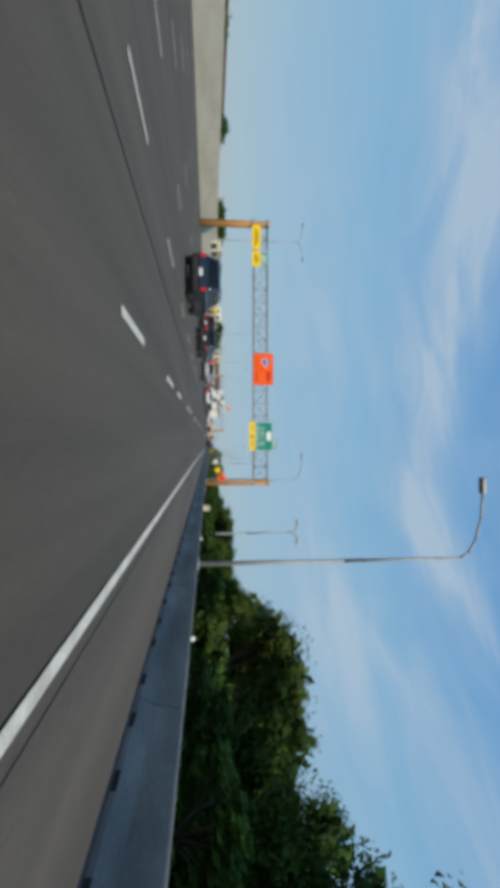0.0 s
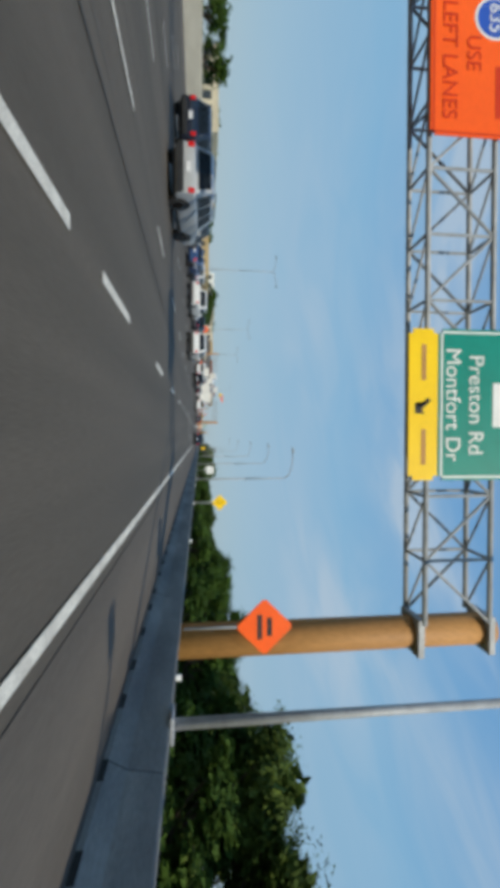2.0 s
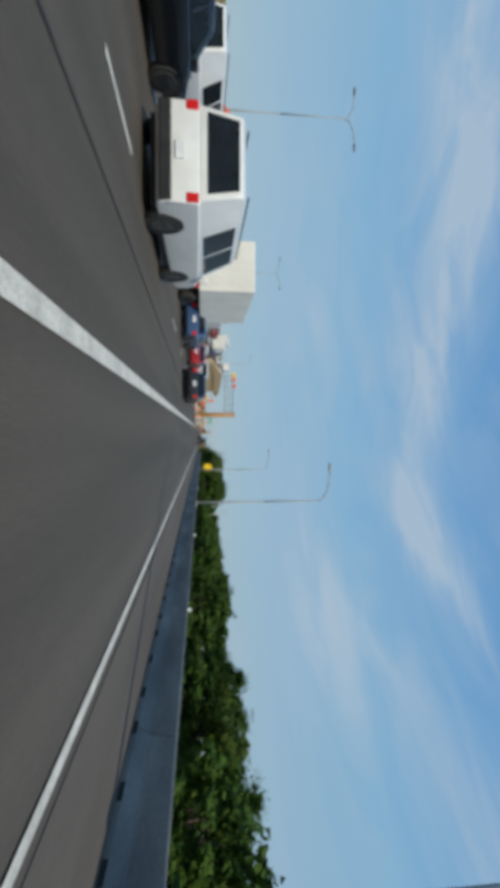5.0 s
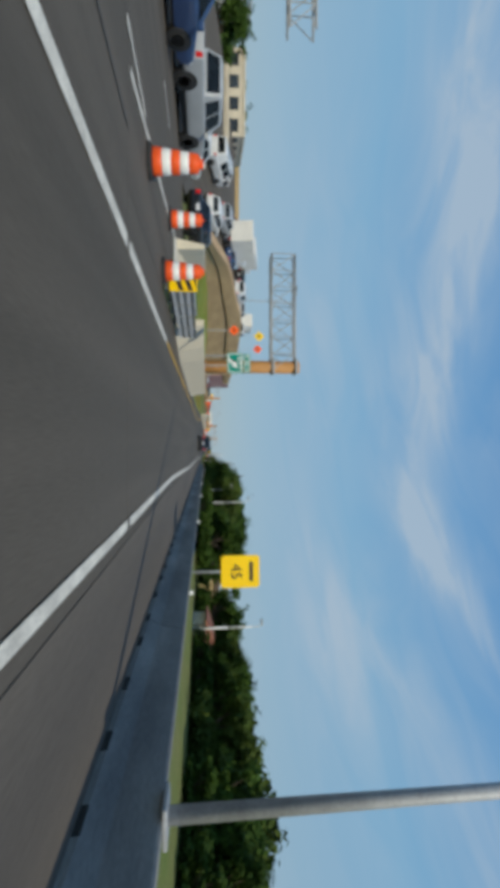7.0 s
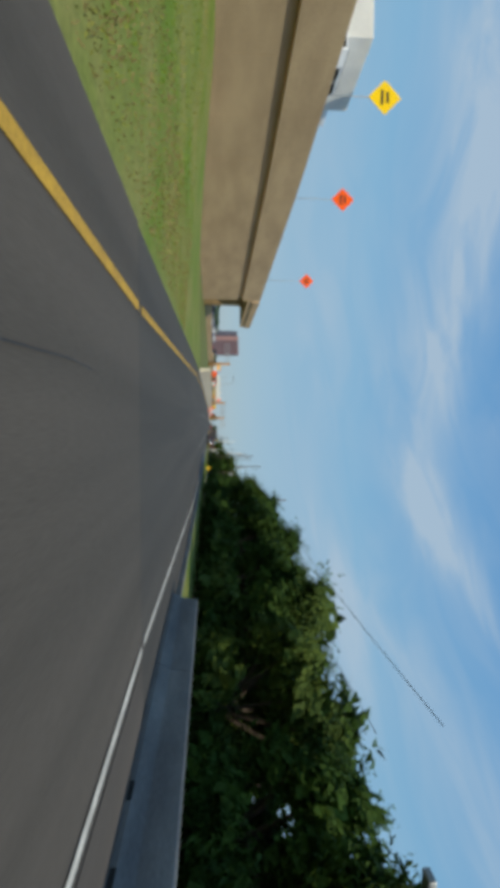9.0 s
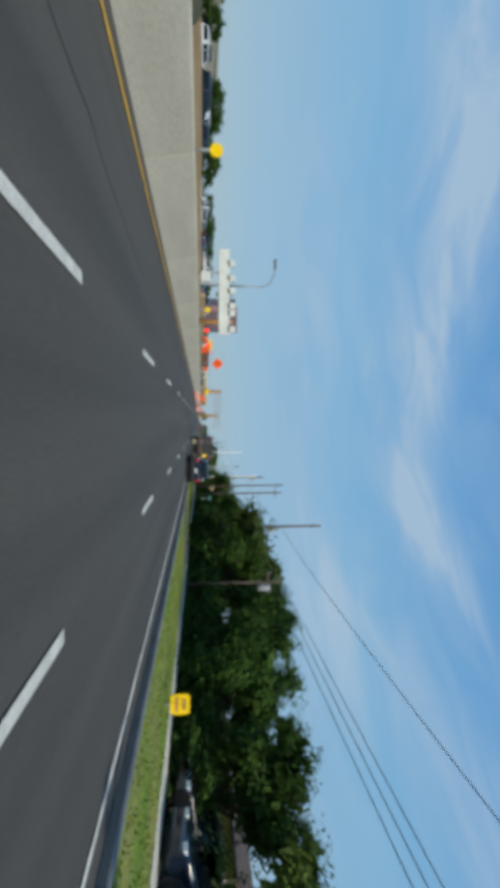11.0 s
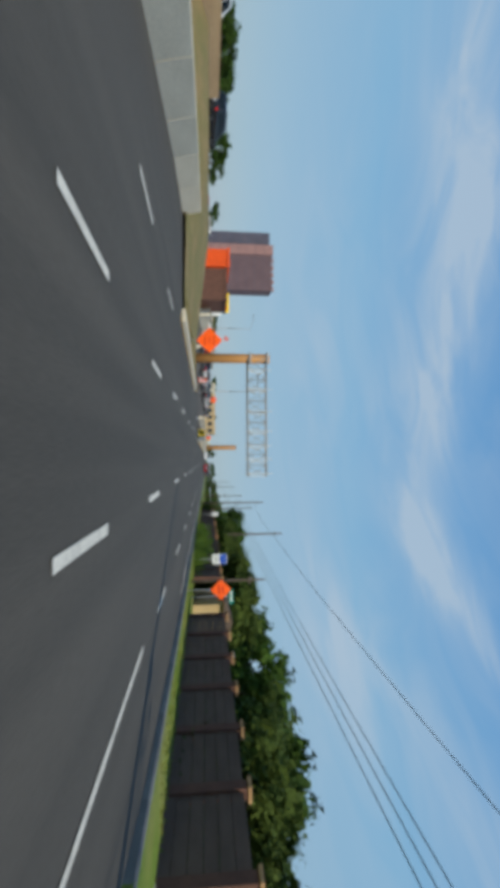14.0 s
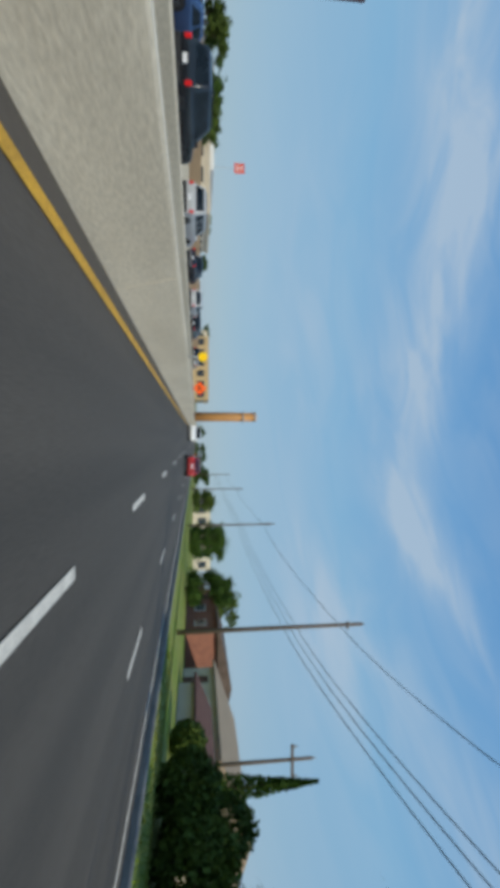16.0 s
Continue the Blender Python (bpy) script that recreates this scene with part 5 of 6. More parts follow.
def car(kind, colour, m, label, group="traffic on the road", category="car"):
    """A road vehicle that points along +y, its tail at y = 0."""
    L, W, belt, roof, wr, low, cab = SHAPES[kind]
    root = thing(kind if kind in ("van", "pickup", "sedan") else "suv", label, category, m, group)
    h = W / 2
    bm = new_bm()
    prism_x(bm, list(low), -h, h, lambda z: 0.05 if z < 0.4 else 0.0)
    soften(bm, 0.07, 3)
    for fc in bm.faces:
        fc.smooth = True
    body = part("body", bm, colour, root)
    slope_in = lambda z: 0.07 + 0.16 * max(0.0, (z - belt) / (roof - belt))
    bm = new_bm()
    prism_x(bm, list(cab), -h, h, slope_in)
    soften(bm, 0.05, 2)
    for fc in bm.faces:
        fc.smooth = True
    part("cabin", bm, colour, root)

    def pane(name, pts):
        b2 = new_bm()
        b2.faces.new([b2.verts.new(p) for p in pts])
        bmesh.ops.extrude_face_region(b2, geom=list(b2.faces))
        part(name, b2, CAR_GLASS, root)

    c0, c1, cn = Vector((0, *cab[0])), Vector((0, *cab[1])), Vector((0, *cab[-1]))
    cm = Vector((0, *cab[-2]))

    def band(a, b, u0, u1, out, shrink):
        pts = []
        for u, sgn in ((u0, -1), (u0, 1), (u1, 1), (u1, -1)):
            p = a.lerp(b, u)
            pts.append((sgn * (h - slope_in(p.z) - shrink), p.y + out, p.z + 0.012))
        return pts

    pane("rear_window", band(c0, c1, 0.18, 0.9, -0.012, 0.12))
    pane("windscreen", band(cn, cm, 0.12, 0.92, 0.02, 0.10))
    top_y0, top_y1 = cab[1][0] + 0.12, cab[-2][0] - 0.05
    for s in (-1, 1):
        n = 2 if kind in ("sedan", "pickup") else 3
        lo_z, hi_z = belt + 0.06, roof - 0.13
        y_lo0, y_lo1 = cab[0][0] + 0.35, cab[-1][0] - 0.35
        for k in range(n):
            if kind == "van" and k == 0:
                continue
            u0, u1 = (k + 0.05) / n, (k + 0.95) / n
            pts = [(s * (h - slope_in(z) + 0.006), a0 + (a1 - a0) * u, z) for u, z, a0, a1 in
                   ((u0, lo_z, y_lo0, y_lo1), (u1, lo_z, y_lo0, y_lo1), (u1, hi_z, top_y0, top_y1), (u0, hi_z, top_y0, top_y1))]
            pane("side_window", pts)
        bm = new_bm()                                     # tail lamps
        zl = belt - 0.12
        box(bm, min(s * (h - 0.21), s * (h - 0.03)), max(s * (h - 0.21), s * (h - 0.03)), -0.02, 0.10, zl - 0.15, zl + 0.09)
        soften(bm, 0.03, 2)
        part("tail_lamp", bm, TAIL, root, "red tail lamp")
        bm = new_bm()                                     # door mirrors
        my = cab[-1][0] - 0.45
        box(bm, min(s * (h - 0.02), s * (h + 0.2)), max(s * (h - 0.02), s * (h + 0.2)), my - 0.06, my + 0.06, belt + 0.02, belt + 0.18)
        soften(bm, 0.03, 2)
        part("mirror", bm, colour, root)
        bm = new_bm()
        box(bm, min(s * (h - 0.42), s * (h - 0.06)), max(s * (h - 0.42), s * (h - 0.06)), L - 0.16, L - 0.02, belt - 0.34, belt - 0.2)
        soften(bm, 0.03, 2)
        part("headlight", bm, SIGN_W, root)
        for yy in (L * 0.19, L * 0.80):
            wheel(root, s * (h - 0.10), yy, wr, 0.22)
            bm = new_bm()                                 # dark wheel arch
            tube(bm, (s * (h - 0.18), yy, wr + 0.02), (s * (h + 0.004), yy, wr + 0.02), wr * 1.17, seg=20)
            part("wheel_arch", bm, TRIM_BLACK, root)
    bm = new_bm()
    box(bm, -h + 0.05, h - 0.05, -0.06, 0.16, 0.36, 0.60)
    soften(bm, 0.05, 2)
    part("rear_bumper", bm, TRIM_BLACK if kind in ("suv", "van") else (RIM if kind == "pickup" else colour), root)
    bm = new_bm()
    box(bm, -0.17, 0.17, -0.045, -0.01, 0.68, 0.84)
    part("number_plate", bm, PLATE, root, "white number plate")
    bm = new_bm()
    box(bm, -h + 0.12, h - 0.12, 0.3, L - 0.4, 0.18, 0.34)
    part("underbody", bm, TRIM_BLACK, root)
    if kind == "pickup":
        bm = new_bm()
        box(bm, -h + 0.12, h - 0.12, 0.10, 1.70, 1.085, 1.108)
        part("load_bed", bm, TRIM_BLACK, root)
    if kind in ("suv", "van"):
        for s in (-1, 1):
            bm = new_bm()
            tube(bm, (s * (h - 0.34), cab[2][0], roof + 0.05), (s * (h - 0.34), cab[-2][0], roof + 0.03), 0.02, seg=6)
            part("roof_rail", bm, TRIM_BLACK, root)
    return root


LANE = (-3.7, -7.35, -11.05, -14.8, -18.4)
navy_suv = car("suv", CAR_NAVY, pose(3.45, 361.9, 0, 0, 0, 0), "dark navy sport utility car in the outer lane")
tagged(copy_thing(navy_suv, pose(0.75, 109.6, 0)), "dark navy sport utility car in the exit lane", group="traffic on the road")
tagged(copy_thing(navy_suv, pose(0.7, 250.6, 0)), "dark navy sport utility car on the exit ramp", group="traffic on the road")
tagged(copy_thing(navy_suv, pose(-7.95, 14.4, 0)), "dark navy sport utility car in a middle lane", group="traffic on the road")
tagged(copy_thing(navy_suv, pose(-14.3, 57.6, 0)), "dark navy sport utility car in a far lane", group="traffic on the road")
black_suv = car("suv", CAR_BLACK, pose(LANE[1] - 1.3, 31.5, 0), "black sport utility car in a middle lane")
white_suv = car("suv", CAR_WHITE, pose(-18.4, 88.5, 0), "white sport utility car in a middle lane")
white_pickup = car("pickup", CAR_WHITE, pose(LANE[2] - 1.4, 77.5, 0), "white pickup with a covered bed", category="pickup truck")
navy_pickup = car("pickup", CAR_NAVY, pose(-14.8, 66, 0), "dark blue pickup in a far lane", category="pickup truck")
white_van = car("van", CAR_WHITE, pose(-6.3, 133.0, 0), "white passenger van in the next lane", category="van")
silver_suv = car("suv", CAR_SILVER, pose(LANE[1] - 2.0, 53.0, 0), "silver sport utility car in a middle lane")
red_sedan = car("sedan", CAR_RED, pose(-10.9, 95.0, 0), "red sedan in a far lane")
car("suv", CAR_MAROON, pose(LANE[2] - 1.2, 40.5, 0), "maroon sport utility car in a far lane")
black_sedan = car("sedan", CAR_BLACK, pose(-9.7, 131.0, 0), "black sedan in a middle lane")
blue_sedan = car("sedan", CAR_BLUE, pose(LANE[3], 74.0, 0), "blue sedan in a far lane")
white_sedan = car("sedan", CAR_WHITE, pose(LANE[2], 128.0, 0), "white sedan in a far lane")
car("pickup", CAR_SILVER, pose(-13.2, 204.5, 0), "silver pickup passing the exit nose", category="pickup truck")
for src, x, y, r in ((white_suv, LANE[1] - 0.6, 76.8, 0), (black_suv, LANE[1] - 1.2, 107.8, 0), (white_suv, LANE[4] - 1.0, 116, 0), (navy_pickup, LANE[3], 96, 0),
                     (red_sedan, LANE[1], 160, 0), (white_sedan, -9.8, 139, 0), (white_pickup, -10.3, 123, 0), (black_sedan, LANE[0] - 0.3, 152, 0), (white_van, LANE[3], 140, 0), (blue_sedan, LANE[1], 150, 0),
                     (black_suv, LANE[2], 158, 0), (white_pickup, LANE[1], 168, 0), (red_sedan, LANE[3], 186, 0), (black_suv, -22.3, 203.6, 0), (blue_sedan, LANE[2] - 1, 199, 0), (black_sedan, LANE[2], 212, 0),
                     (navy_pickup, LANE[4], 190, 0), (white_sedan, LANE[3] - 0.5, 211, 0), (red_sedan, LANE[4] - 0.8, 205, 0), (red_sedan, LANE[3], 88, 0)):
    copy_thing(src, pose(x, y, 0, 0, 0, r))
for src, x, y, r in ((navy_suv, 14.6, 336.6, 78), (black_suv, 15.2, 339.6, 82), (black_sedan, 16.4, 343.2, 78), (white_suv, -0.6, 566, 180), (red_sedan, 2.7, 545, 0), (black_suv, 5.6, 600, 0), (white_sedan, -0.5, 640, 0)):
    tagged(copy_thing(src, pose(x, y, 0.02, 0, 0, r)), group="cars by the frontage road")
for src, x, y in ((white_suv, -20.5, 230), (silver_suv, -24, 238), (white_van, -27, 232), (blue_sedan, -22.6, 245), (red_sedan, -28, 248), (white_sedan, -31, 240), (white_van, -22.4, 257), (black_suv, -25.8, 261), (silver_suv, -22.6, 268), (white_pickup, -26, 274), (white_van, -22.2, 280), (blue_sedan, -25.6, 287), (white_suv, -22.4, 296)):
    z = max(0.0, WALL_TOP(y) - 1.05)
    tilt = math.degrees(math.atan2(max(0.0, WALL_TOP(y + 4.6) - 1.05) - z, 4.6))
    copy_thing(src, pose(x, y, z, tilt))
k = 0
for y in (494, 501, 508, 517, 527, 538, 549, 562, 576, 590, 606):   # the parallel ramp and parking beyond
    for x in (-11.5, -16.0, -26.5, -35.0):
        k += 1
        if k % 3 == 0:
            continue
        src = (white_suv, black_suv, navy_pickup, white_sedan, red_sedan, silver_suv, blue_sedan, white_van)[(k * 5) % 8]
        tagged(copy_thing(src, pose(x - (y - 490) * 0.05, y + (k % 4), 0.02, 0, 0, 0 if x > -20 else 90)), group="cars beyond the barrier")
for i in range(10):
    src = (white_suv, black_sedan, white_van, silver_suv, red_sedan)[i % 5]
    tagged(copy_thing(src, pose(-31 - (i % 3) * 5, 369.5 + i * 9.0, 0.26 if 369.5 + i * 9 < 411 else 1.01, 0, 0, 0)), group="cars beyond the barrier")


def box_truck(x, y, label):
    root = thing("box_truck", label, "truck", pose(x, y, 0), "traffic on the road")
    bm = new_bm()
    box(bm, -1.2, 1.2, 0, 6.2, 1.05, 3.7)
    soften(bm, 0.05, 2)
    cargo = part("cargo_box", bm, VAN_BOX, root)
    for s in (-1, 1):
        bm = new_bm()
        box(bm, s * 0.55 - 0.5, s * 0.55 + 0.5, -0.02, 0.0, 1.15, 3.55)
        part("rear_door", bm, VAN_BOX, cargo)
    bm = new_bm()
    box(bm, -1.1, 1.1, 6.4, 8.2, 0.6, 2.5)
    soften(bm, 0.18, 3)
    part("cab", bm, CAR_WHITE, root)
    bm = new_bm()
    box(bm, -0.45, 0.45, 0.2, 8.0, 0.65, 1.03)
    part("frame", bm, TRIM_BLACK, root)
    for s in (-1, 1):
        wheel(root, s * 0.98, 1.5, 0.45, 0.4)
        wheel(root, s * 0.98, 7.3, 0.45, 0.28)
        bm = new_bm()
        box(bm, s * 0.95 - 0.12, s * 0.95 + 0.12, -0.05, 0.05, 0.85, 1.0)
        part("tail_lamp", bm, TAIL, root)
    return root


bt = box_truck(-8.9, 146, "white box truck in a far lane")
copy_thing(bt, pose(LANE[2] - 2, 164, 0))
copy_thing(bt, pose(LANE[4], 172, 0))
for x, y in ((-24.2, 243), (-28.0, 256), (-24.0, 281)):   # on the raised freeway
    z = max(0.0, WALL_TOP(y) - 1.05)
    tilt = math.degrees(math.atan2(max(0.0, WALL_TOP(y + 8) - 1.05) - z, 8))
    tagged(copy_thing(bt, pose(x, y, z, tilt)), "white box truck on the raised freeway")


def dump_truck(x, y):
    """Tail at y = 0: ribbed steel tipping body, tailgate with reflective strips, mud flaps and a cab."""
    root = thing("dump_truck", "dark grey dump truck with red and white strips on its tailgate", "truck", pose(x, y, 0))
    w, L = 1.2, 4.9
    z0, z1 = 1.20, 2.46
    bm = new_bm()
    box(bm, -w, w, 0.05, L, z0, z1)
    soften(bm, 0.03, 2)
    body = part("tipping_body", bm, TRUCK_GREY, root)
    bm = new_bm()
    box(bm, -w + 0.07, w - 0.07, 0.13, L - 0.1, z1 - 0.02, z1 + 0.012)
    part("load", bm, TRIM_BLACK, body)
    for s in (-1, 1):
        for k in range(7):                                # side ribs
            bm = new_bm()
            yy = 0.25 + k * (L - 0.5) / 6
            box(bm, min(s * w, s * (w + 0.09)), max(s * w, s * (w + 0.09)), yy - 0.06, yy + 0.06, z0, z1)
            soften(bm, 0.012, 1)
            part("side_rib", bm, TRUCK_GREY, body)
        for zz in (z0, z0 + 0.75, z1 - 0.14):
            bm = new_bm()
            box(bm, min(s * w, s * (w + 0.11)), max(s * w, s * (w + 0.11)), 0.02, L, zz, zz + 0.13)
            soften(bm, 0.015, 1)
            part("side_rail", bm, TRUCK_GREY, body)
    gate = part("tailgate", (lambda b: (box(b, -w + 0.02, w - 0.02, -0.03, 0.05, z0, z1), b)[1])(new_bm()), TRUCK_GREY, root)
    for xx in (-w + 0.07, 0.0, w - 0.07):
        bm = new_bm()
        box(bm, xx - 0.06, xx + 0.06, -0.10, -0.03, z0, z1)
        soften(bm, 0.012, 1)
        part("gate_rib", bm, TRUCK_GREY, gate)
    for zz in (z0 + 0.04, z0 + 0.72, z1 - 0.08):
        bm = new_bm()
        box(bm, -w, w, -0.11, -0.03, zz - 0.05, zz + 0.06)
        soften(bm, 0.012, 1)
        part("gate_rail", bm, TRUCK_GREY, gate)
    for s in (-1, 1):
        for zz in (z0 + 0.08, z0 + 0.72, z1 - 0.08):
            for i, material in enumerate((TAIL, SIGN_W)):
                bm = new_bm()
                a = s * (w - 0.02 - 0.24 * i)
                b = s * (w - 0.26 - 0.24 * i)
                box(bm, min(a, b), max(a, b), -0.125, -0.112, zz - 0.02, zz + 0.03)
                part("reflective_strip", bm, SIGN_W if i else RED_INK, gate)
    bm = new_bm()
    box(bm, w - 0.62, w - 0.2, -0.125, -0.06, z0 + 0.1, z0 + 0.48)
    part("placard", bm, SIGN_Y, gate, "yellow placard")
    bm = new_bm()
    box(bm, -w, w, -0.12, 0.16, z0 - 0.36, z0 - 0.06)
    soften(bm, 0.02, 1)
    sill = part("rear_sill", bm, TRUCK_FRAME, root)
    for xx in (-1.08, -0.98, -0.18, 0.0, 0.18, 0.98, 1.08):
        bm = new_bm()
        tube(bm, (xx, -0.15, z0 - 0.22), (xx, -0.11, z0 - 0.22), 0.035, seg=10)
        part("tail_lamp", bm, TAIL, sill)
    for s in (-1, 1):
        bm = new_bm()
        box(bm, s * 0.86 - 0.23, s * 0.86 + 0.23, 0.02, 0.04, 0.20, 0.56)
        part("mud_flap", bm, FLAP, root, "tan mud flap")
        for yy in (0.75, 1.95):
            wheel(root, s * 0.95, yy, 0.5, 0.5)
        wheel(root, s * 1.0, 6.9, 0.5, 0.3)
        bm = new_bm()
        tube(bm, (s * 1.0, 6.1, 1.5), (s * 1.45, 6.2, 1.6), 0.02, seg=6)
        box(bm, s * 1.5 - 0.1, s * 1.5 + 0.1, 6.15, 6.22, 1.45, 2.0)
        part("mirror", bm, TRIM_BLACK, root)
    bm = new_bm()
    box(bm, -1.15, 1.15, 0.05, 0.16, 0.58, 0.86)
    part("valance", bm, TRIM_BLACK, root)
    bm = new_bm()
    box(bm, -0.55, 0.55, 0.3, 0.42, 0.22, 0.60)
    soften(bm, 0.02, 1)
    part("underrun_guard", bm, TRIM_BLACK, root)
    bm = new_bm()
    box(bm, -0.42, 0.42, 0.1, 7.2, 0.55, 0.9)
    part("chassis", bm, TRUCK_FRAME, root)
    for yy in (0.75, 1.95):
        bm = new_bm()
        tube(bm, (-0.9, yy, 0.5), (0.9, yy, 0.5), 0.11, seg=8)
        part("axle", bm, TRUCK_FRAME, root)
    bm = new_bm()
    prism_x(bm, [(5.1, 0.8), (5.1, 2.45), (5.9, 2.5), (6.3, 1.75), (7.6, 1.6), (7.75, 0.7)], -1.05, 1.05, lambda z: 0.08 if z > 1.8 else 0.0)
    soften(bm, 0.08, 2)
    cab = part("cab", bm, CAR_SILVER, root)
    for s in (-1, 1):
        bm = new_bm()
        box(bm, min(s * 0.97, s * 1.06), max(s * 0.97, s * 1.06), 5.35, 6.0, 1.75, 2.3)
        part("side_window", bm, CAR_GLASS, cab)
    bm = new_bm()
    box(bm, -1.1, 1.1, L, L + 0.08, z1 - 0.4, z1 + 0.12)
    part("headboard", bm, TRUCK_GREY, root)


dump_truck(2.76, 378.7)


# ---- brown wall, poles and wires, houses ----
def sound_wall(y0, y1, x=9.6, height=2.25):
    root = thing("sound_wall", "brown panelled boundary wall with piers and caps coloured as sunlit", "wall", kind="structure")
    n = round((y1 - y0) / 2.6)
    w = (y1 - y0) / n
    pb, cb, qb = new_bm(), new_bm(), new_bm()
    z = 0.0
    for k in range(6):
        h = (height - 0.08) / 6
        box(pb, 0.012 * (k % 2), 0.14, 0.17, w - 0.17, z + 0.008, z + h - 0.008)
        z += h
    box(cb, -0.10, 0.24, -0.18, 0.18, 0, height + 0.02)
    soften(cb, 0.015, 1)
    box(qb, -0.16, 0.30, -0.24, 0.24, height + 0.02, height + 0.12)
    soften(qb, 0.02, 1)
    me, mp, mq = mesh_of("wall_panel", pb, WALL_BROWN), mesh_of("pier", cb, WALL_PIER), mesh_of("pier_cap", qb, WALL_CAP_LIT)
    for k in range(n + 1):
        if k < n:
            part("wall_panel", me, None, root, m=pose(x, y0 + k * w, 0))
        part("pier", mp, None, root, m=pose(x, y0 + k * w, 0))
        part("pier_cap", mq, None, root, m=pose(x, y0 + k * w, 0))


sound_wall(437.5, 454.4)
sound_wall(463.0, 510.5)

for i in range(13):                                       # more parked cars and low shops beyond the barrier
    src = (black_suv, white_pickup, blue_sedan, white_sedan, navy_pickup, white_suv)[(i * 5) % 6]
    tagged(copy_thing(src, pose(-27.5 - (i * 7 % 4) * 3.4, 364 + i * 8.2, 0.26 if 364 + i * 8.2 < 410 else 1.01, 0, 0, 0)), group="cars beyond the barrier")

# place along the verge, height, and whether a crossarm shows near the top
POLES = [(10.0, 318, 11.5, True), (10.3, 356, 6.5, True), (10.9, 374.5, 14.0, False), (10.5, 395.2, 13.3, True), (10.0, 399.8, 14.4, False), (10.3, 413, 13.0, False),
         (8.15, 456.5, 4.7, False), (10.3, 487.5, 10.8, False), (8.2, 509, 11.0, False), (14.4, 522, 6.3, True), (11.2, 528.5, 11.0, False), (11.0, 560, 11.0, False), (10.8, 600, 11.0, False), (10.8, 640, 11.0, False)]


def utility_pole(x, y, height, arm, transformer):
    root = thing("utility_pole", "weathered wooden utility pole with a crossarm" if arm else "weathered wooden utility pole with cable brackets", "utility pole", pose(x, y, 0), "utility poles")
    bm = new_bm()
    tube(bm, (0, 0, -0.2), (0, 0, height), 0.05 + 0.0085 * height, 0.03 + 0.0062 * height, 10)
    part("pole", bm, WOOD, root)
    half = 0.75 if arm else 0.22
    bm = new_bm()
    box(bm, -half, half, -0.17, -0.07, height - 0.98, height - 0.86)
    soften(bm, 0.01, 1)
    part("crossarm" if arm else "bracket", bm, WOOD, root)
    for xx in ((-0.65, 0.65) if arm else (-0.15,)):
        bm = new_bm()
        lathe(bm, [(0.03, 0), (0.055, 0.05), (0.03, 0.09), (0.05, 0.13), (0.02, 0.17)], 10, (xx, -0.12, height - 0.86))
        part("insulator", bm, STEEL_DARK, root)
    bm = new_bm()
    lathe(bm, [(0.04, 0), (0.055, 0.05), (0.03, 0.12), (0.015, 0.2)], 10, (0, 0, height))
    part("insulator", bm, STEEL_DARK, root)
    if transformer:
        bm = new_bm()
        lathe(bm, [(0.2, 0), (0.24, 0.04), (0.24, 0.75), (0.18, 0.85)], 14, (0.36, 0, transformer))
        part("transformer", bm, STEEL, root)


for x, y, h, arm in POLES:
    utility_pole(x, y, h, arm, {356: 4.9, 413: 10.4, 374.5: 8.2}.get(y))


def cable(a, b, sag, r=0.019):
    cu = bpy.data.curves.new("power_cable", "CURVE")
    cu.dimensions, cu.bevel_depth, cu.bevel_resolution = "3D", r, 1
    sp = cu.splines.new("POLY")
    sp.points.add(12)
    for k in range(13):
        u = k / 12
        p = Vector(a).lerp(Vector(b), u)
        sp.points[k].co = (p.x, p.y, p.z - sag * 4 * u * (1 - u), 1)
    tmp = bpy.data.objects.new("power_cable", cu)
    me = bpy.data.meshes.new_from_object(tmp)
    bpy.data.objects.remove(tmp)
    me.materials.append(TRIM_BLACK)
    tagged(new("power_cable", me), "thin black overhead power cable between poles", "cable", "power cables")


# a bundle of three low cables and one high one, from pole to pole
runs = [(10.0, 318), (10.9, 374.5), (10.3, 413), (10.3, 487.5), (8.2, 509), (11.2, 528.5), (11.0, 560), (10.8, 600), (10.8, 640)]
for a, b in zip([(10.0, 270)] + runs, runs):
    for k, zz in enumerate((6.3, 6.7, 7.1)):
        cable((a[0] + 0.16, a[1], zz), (b[0] + 0.16, b[1], zz), 0.25 + 0.05 * k, 0.016)
    cable((a[0], a[1], 9.6), (b[0], b[1], 9.6), 0.5)
wp = thing("sign_pole", "tall white steel pole standing on the verge", "pole", pose(6.75, 432.4, 0.1))
bm = new_bm()
tube(bm, (0, 0, 0), (0, 0, 10.4), 0.15, 0.12, 12)
part("pole", bm, WHITE_POLE, wp)
wp2 = copy_thing(wp, pose(9.9, 411.5, 0))
wp2.scale = (1, 1, 1.1)


def meter_post(x, y, height, boxes, lamp, label):
    """A slim steel post with white equipment boxes strapped to it."""
    root = thing("equipment_post", label, "post", pose(x, y, 0.1), "equipment posts")
    bm = new_bm()
    tube(bm, (0, 0, 0), (0, 0, height), 0.075, 0.055, 10)
    part("post", bm, STEEL, root)
    for z in boxes:
        bm = new_bm()
        box(bm, -0.3, 0.3, -0.3, -0.07, z, z + 0.55)
        soften(bm, 0.03, 2)
        part("equipment_box", bm, WHITE_POLE, root, "white equipment box")
    bm = new_bm()
    w = 0.36 if lamp else 0.12
    box(bm, -w, w * 0.4, -0.2, 0.2, height, height + 0.34 if lamp else height + 0.14)
    soften(bm, 0.03, 2)
    part("lamp_head", bm, STEEL_DARK, root)


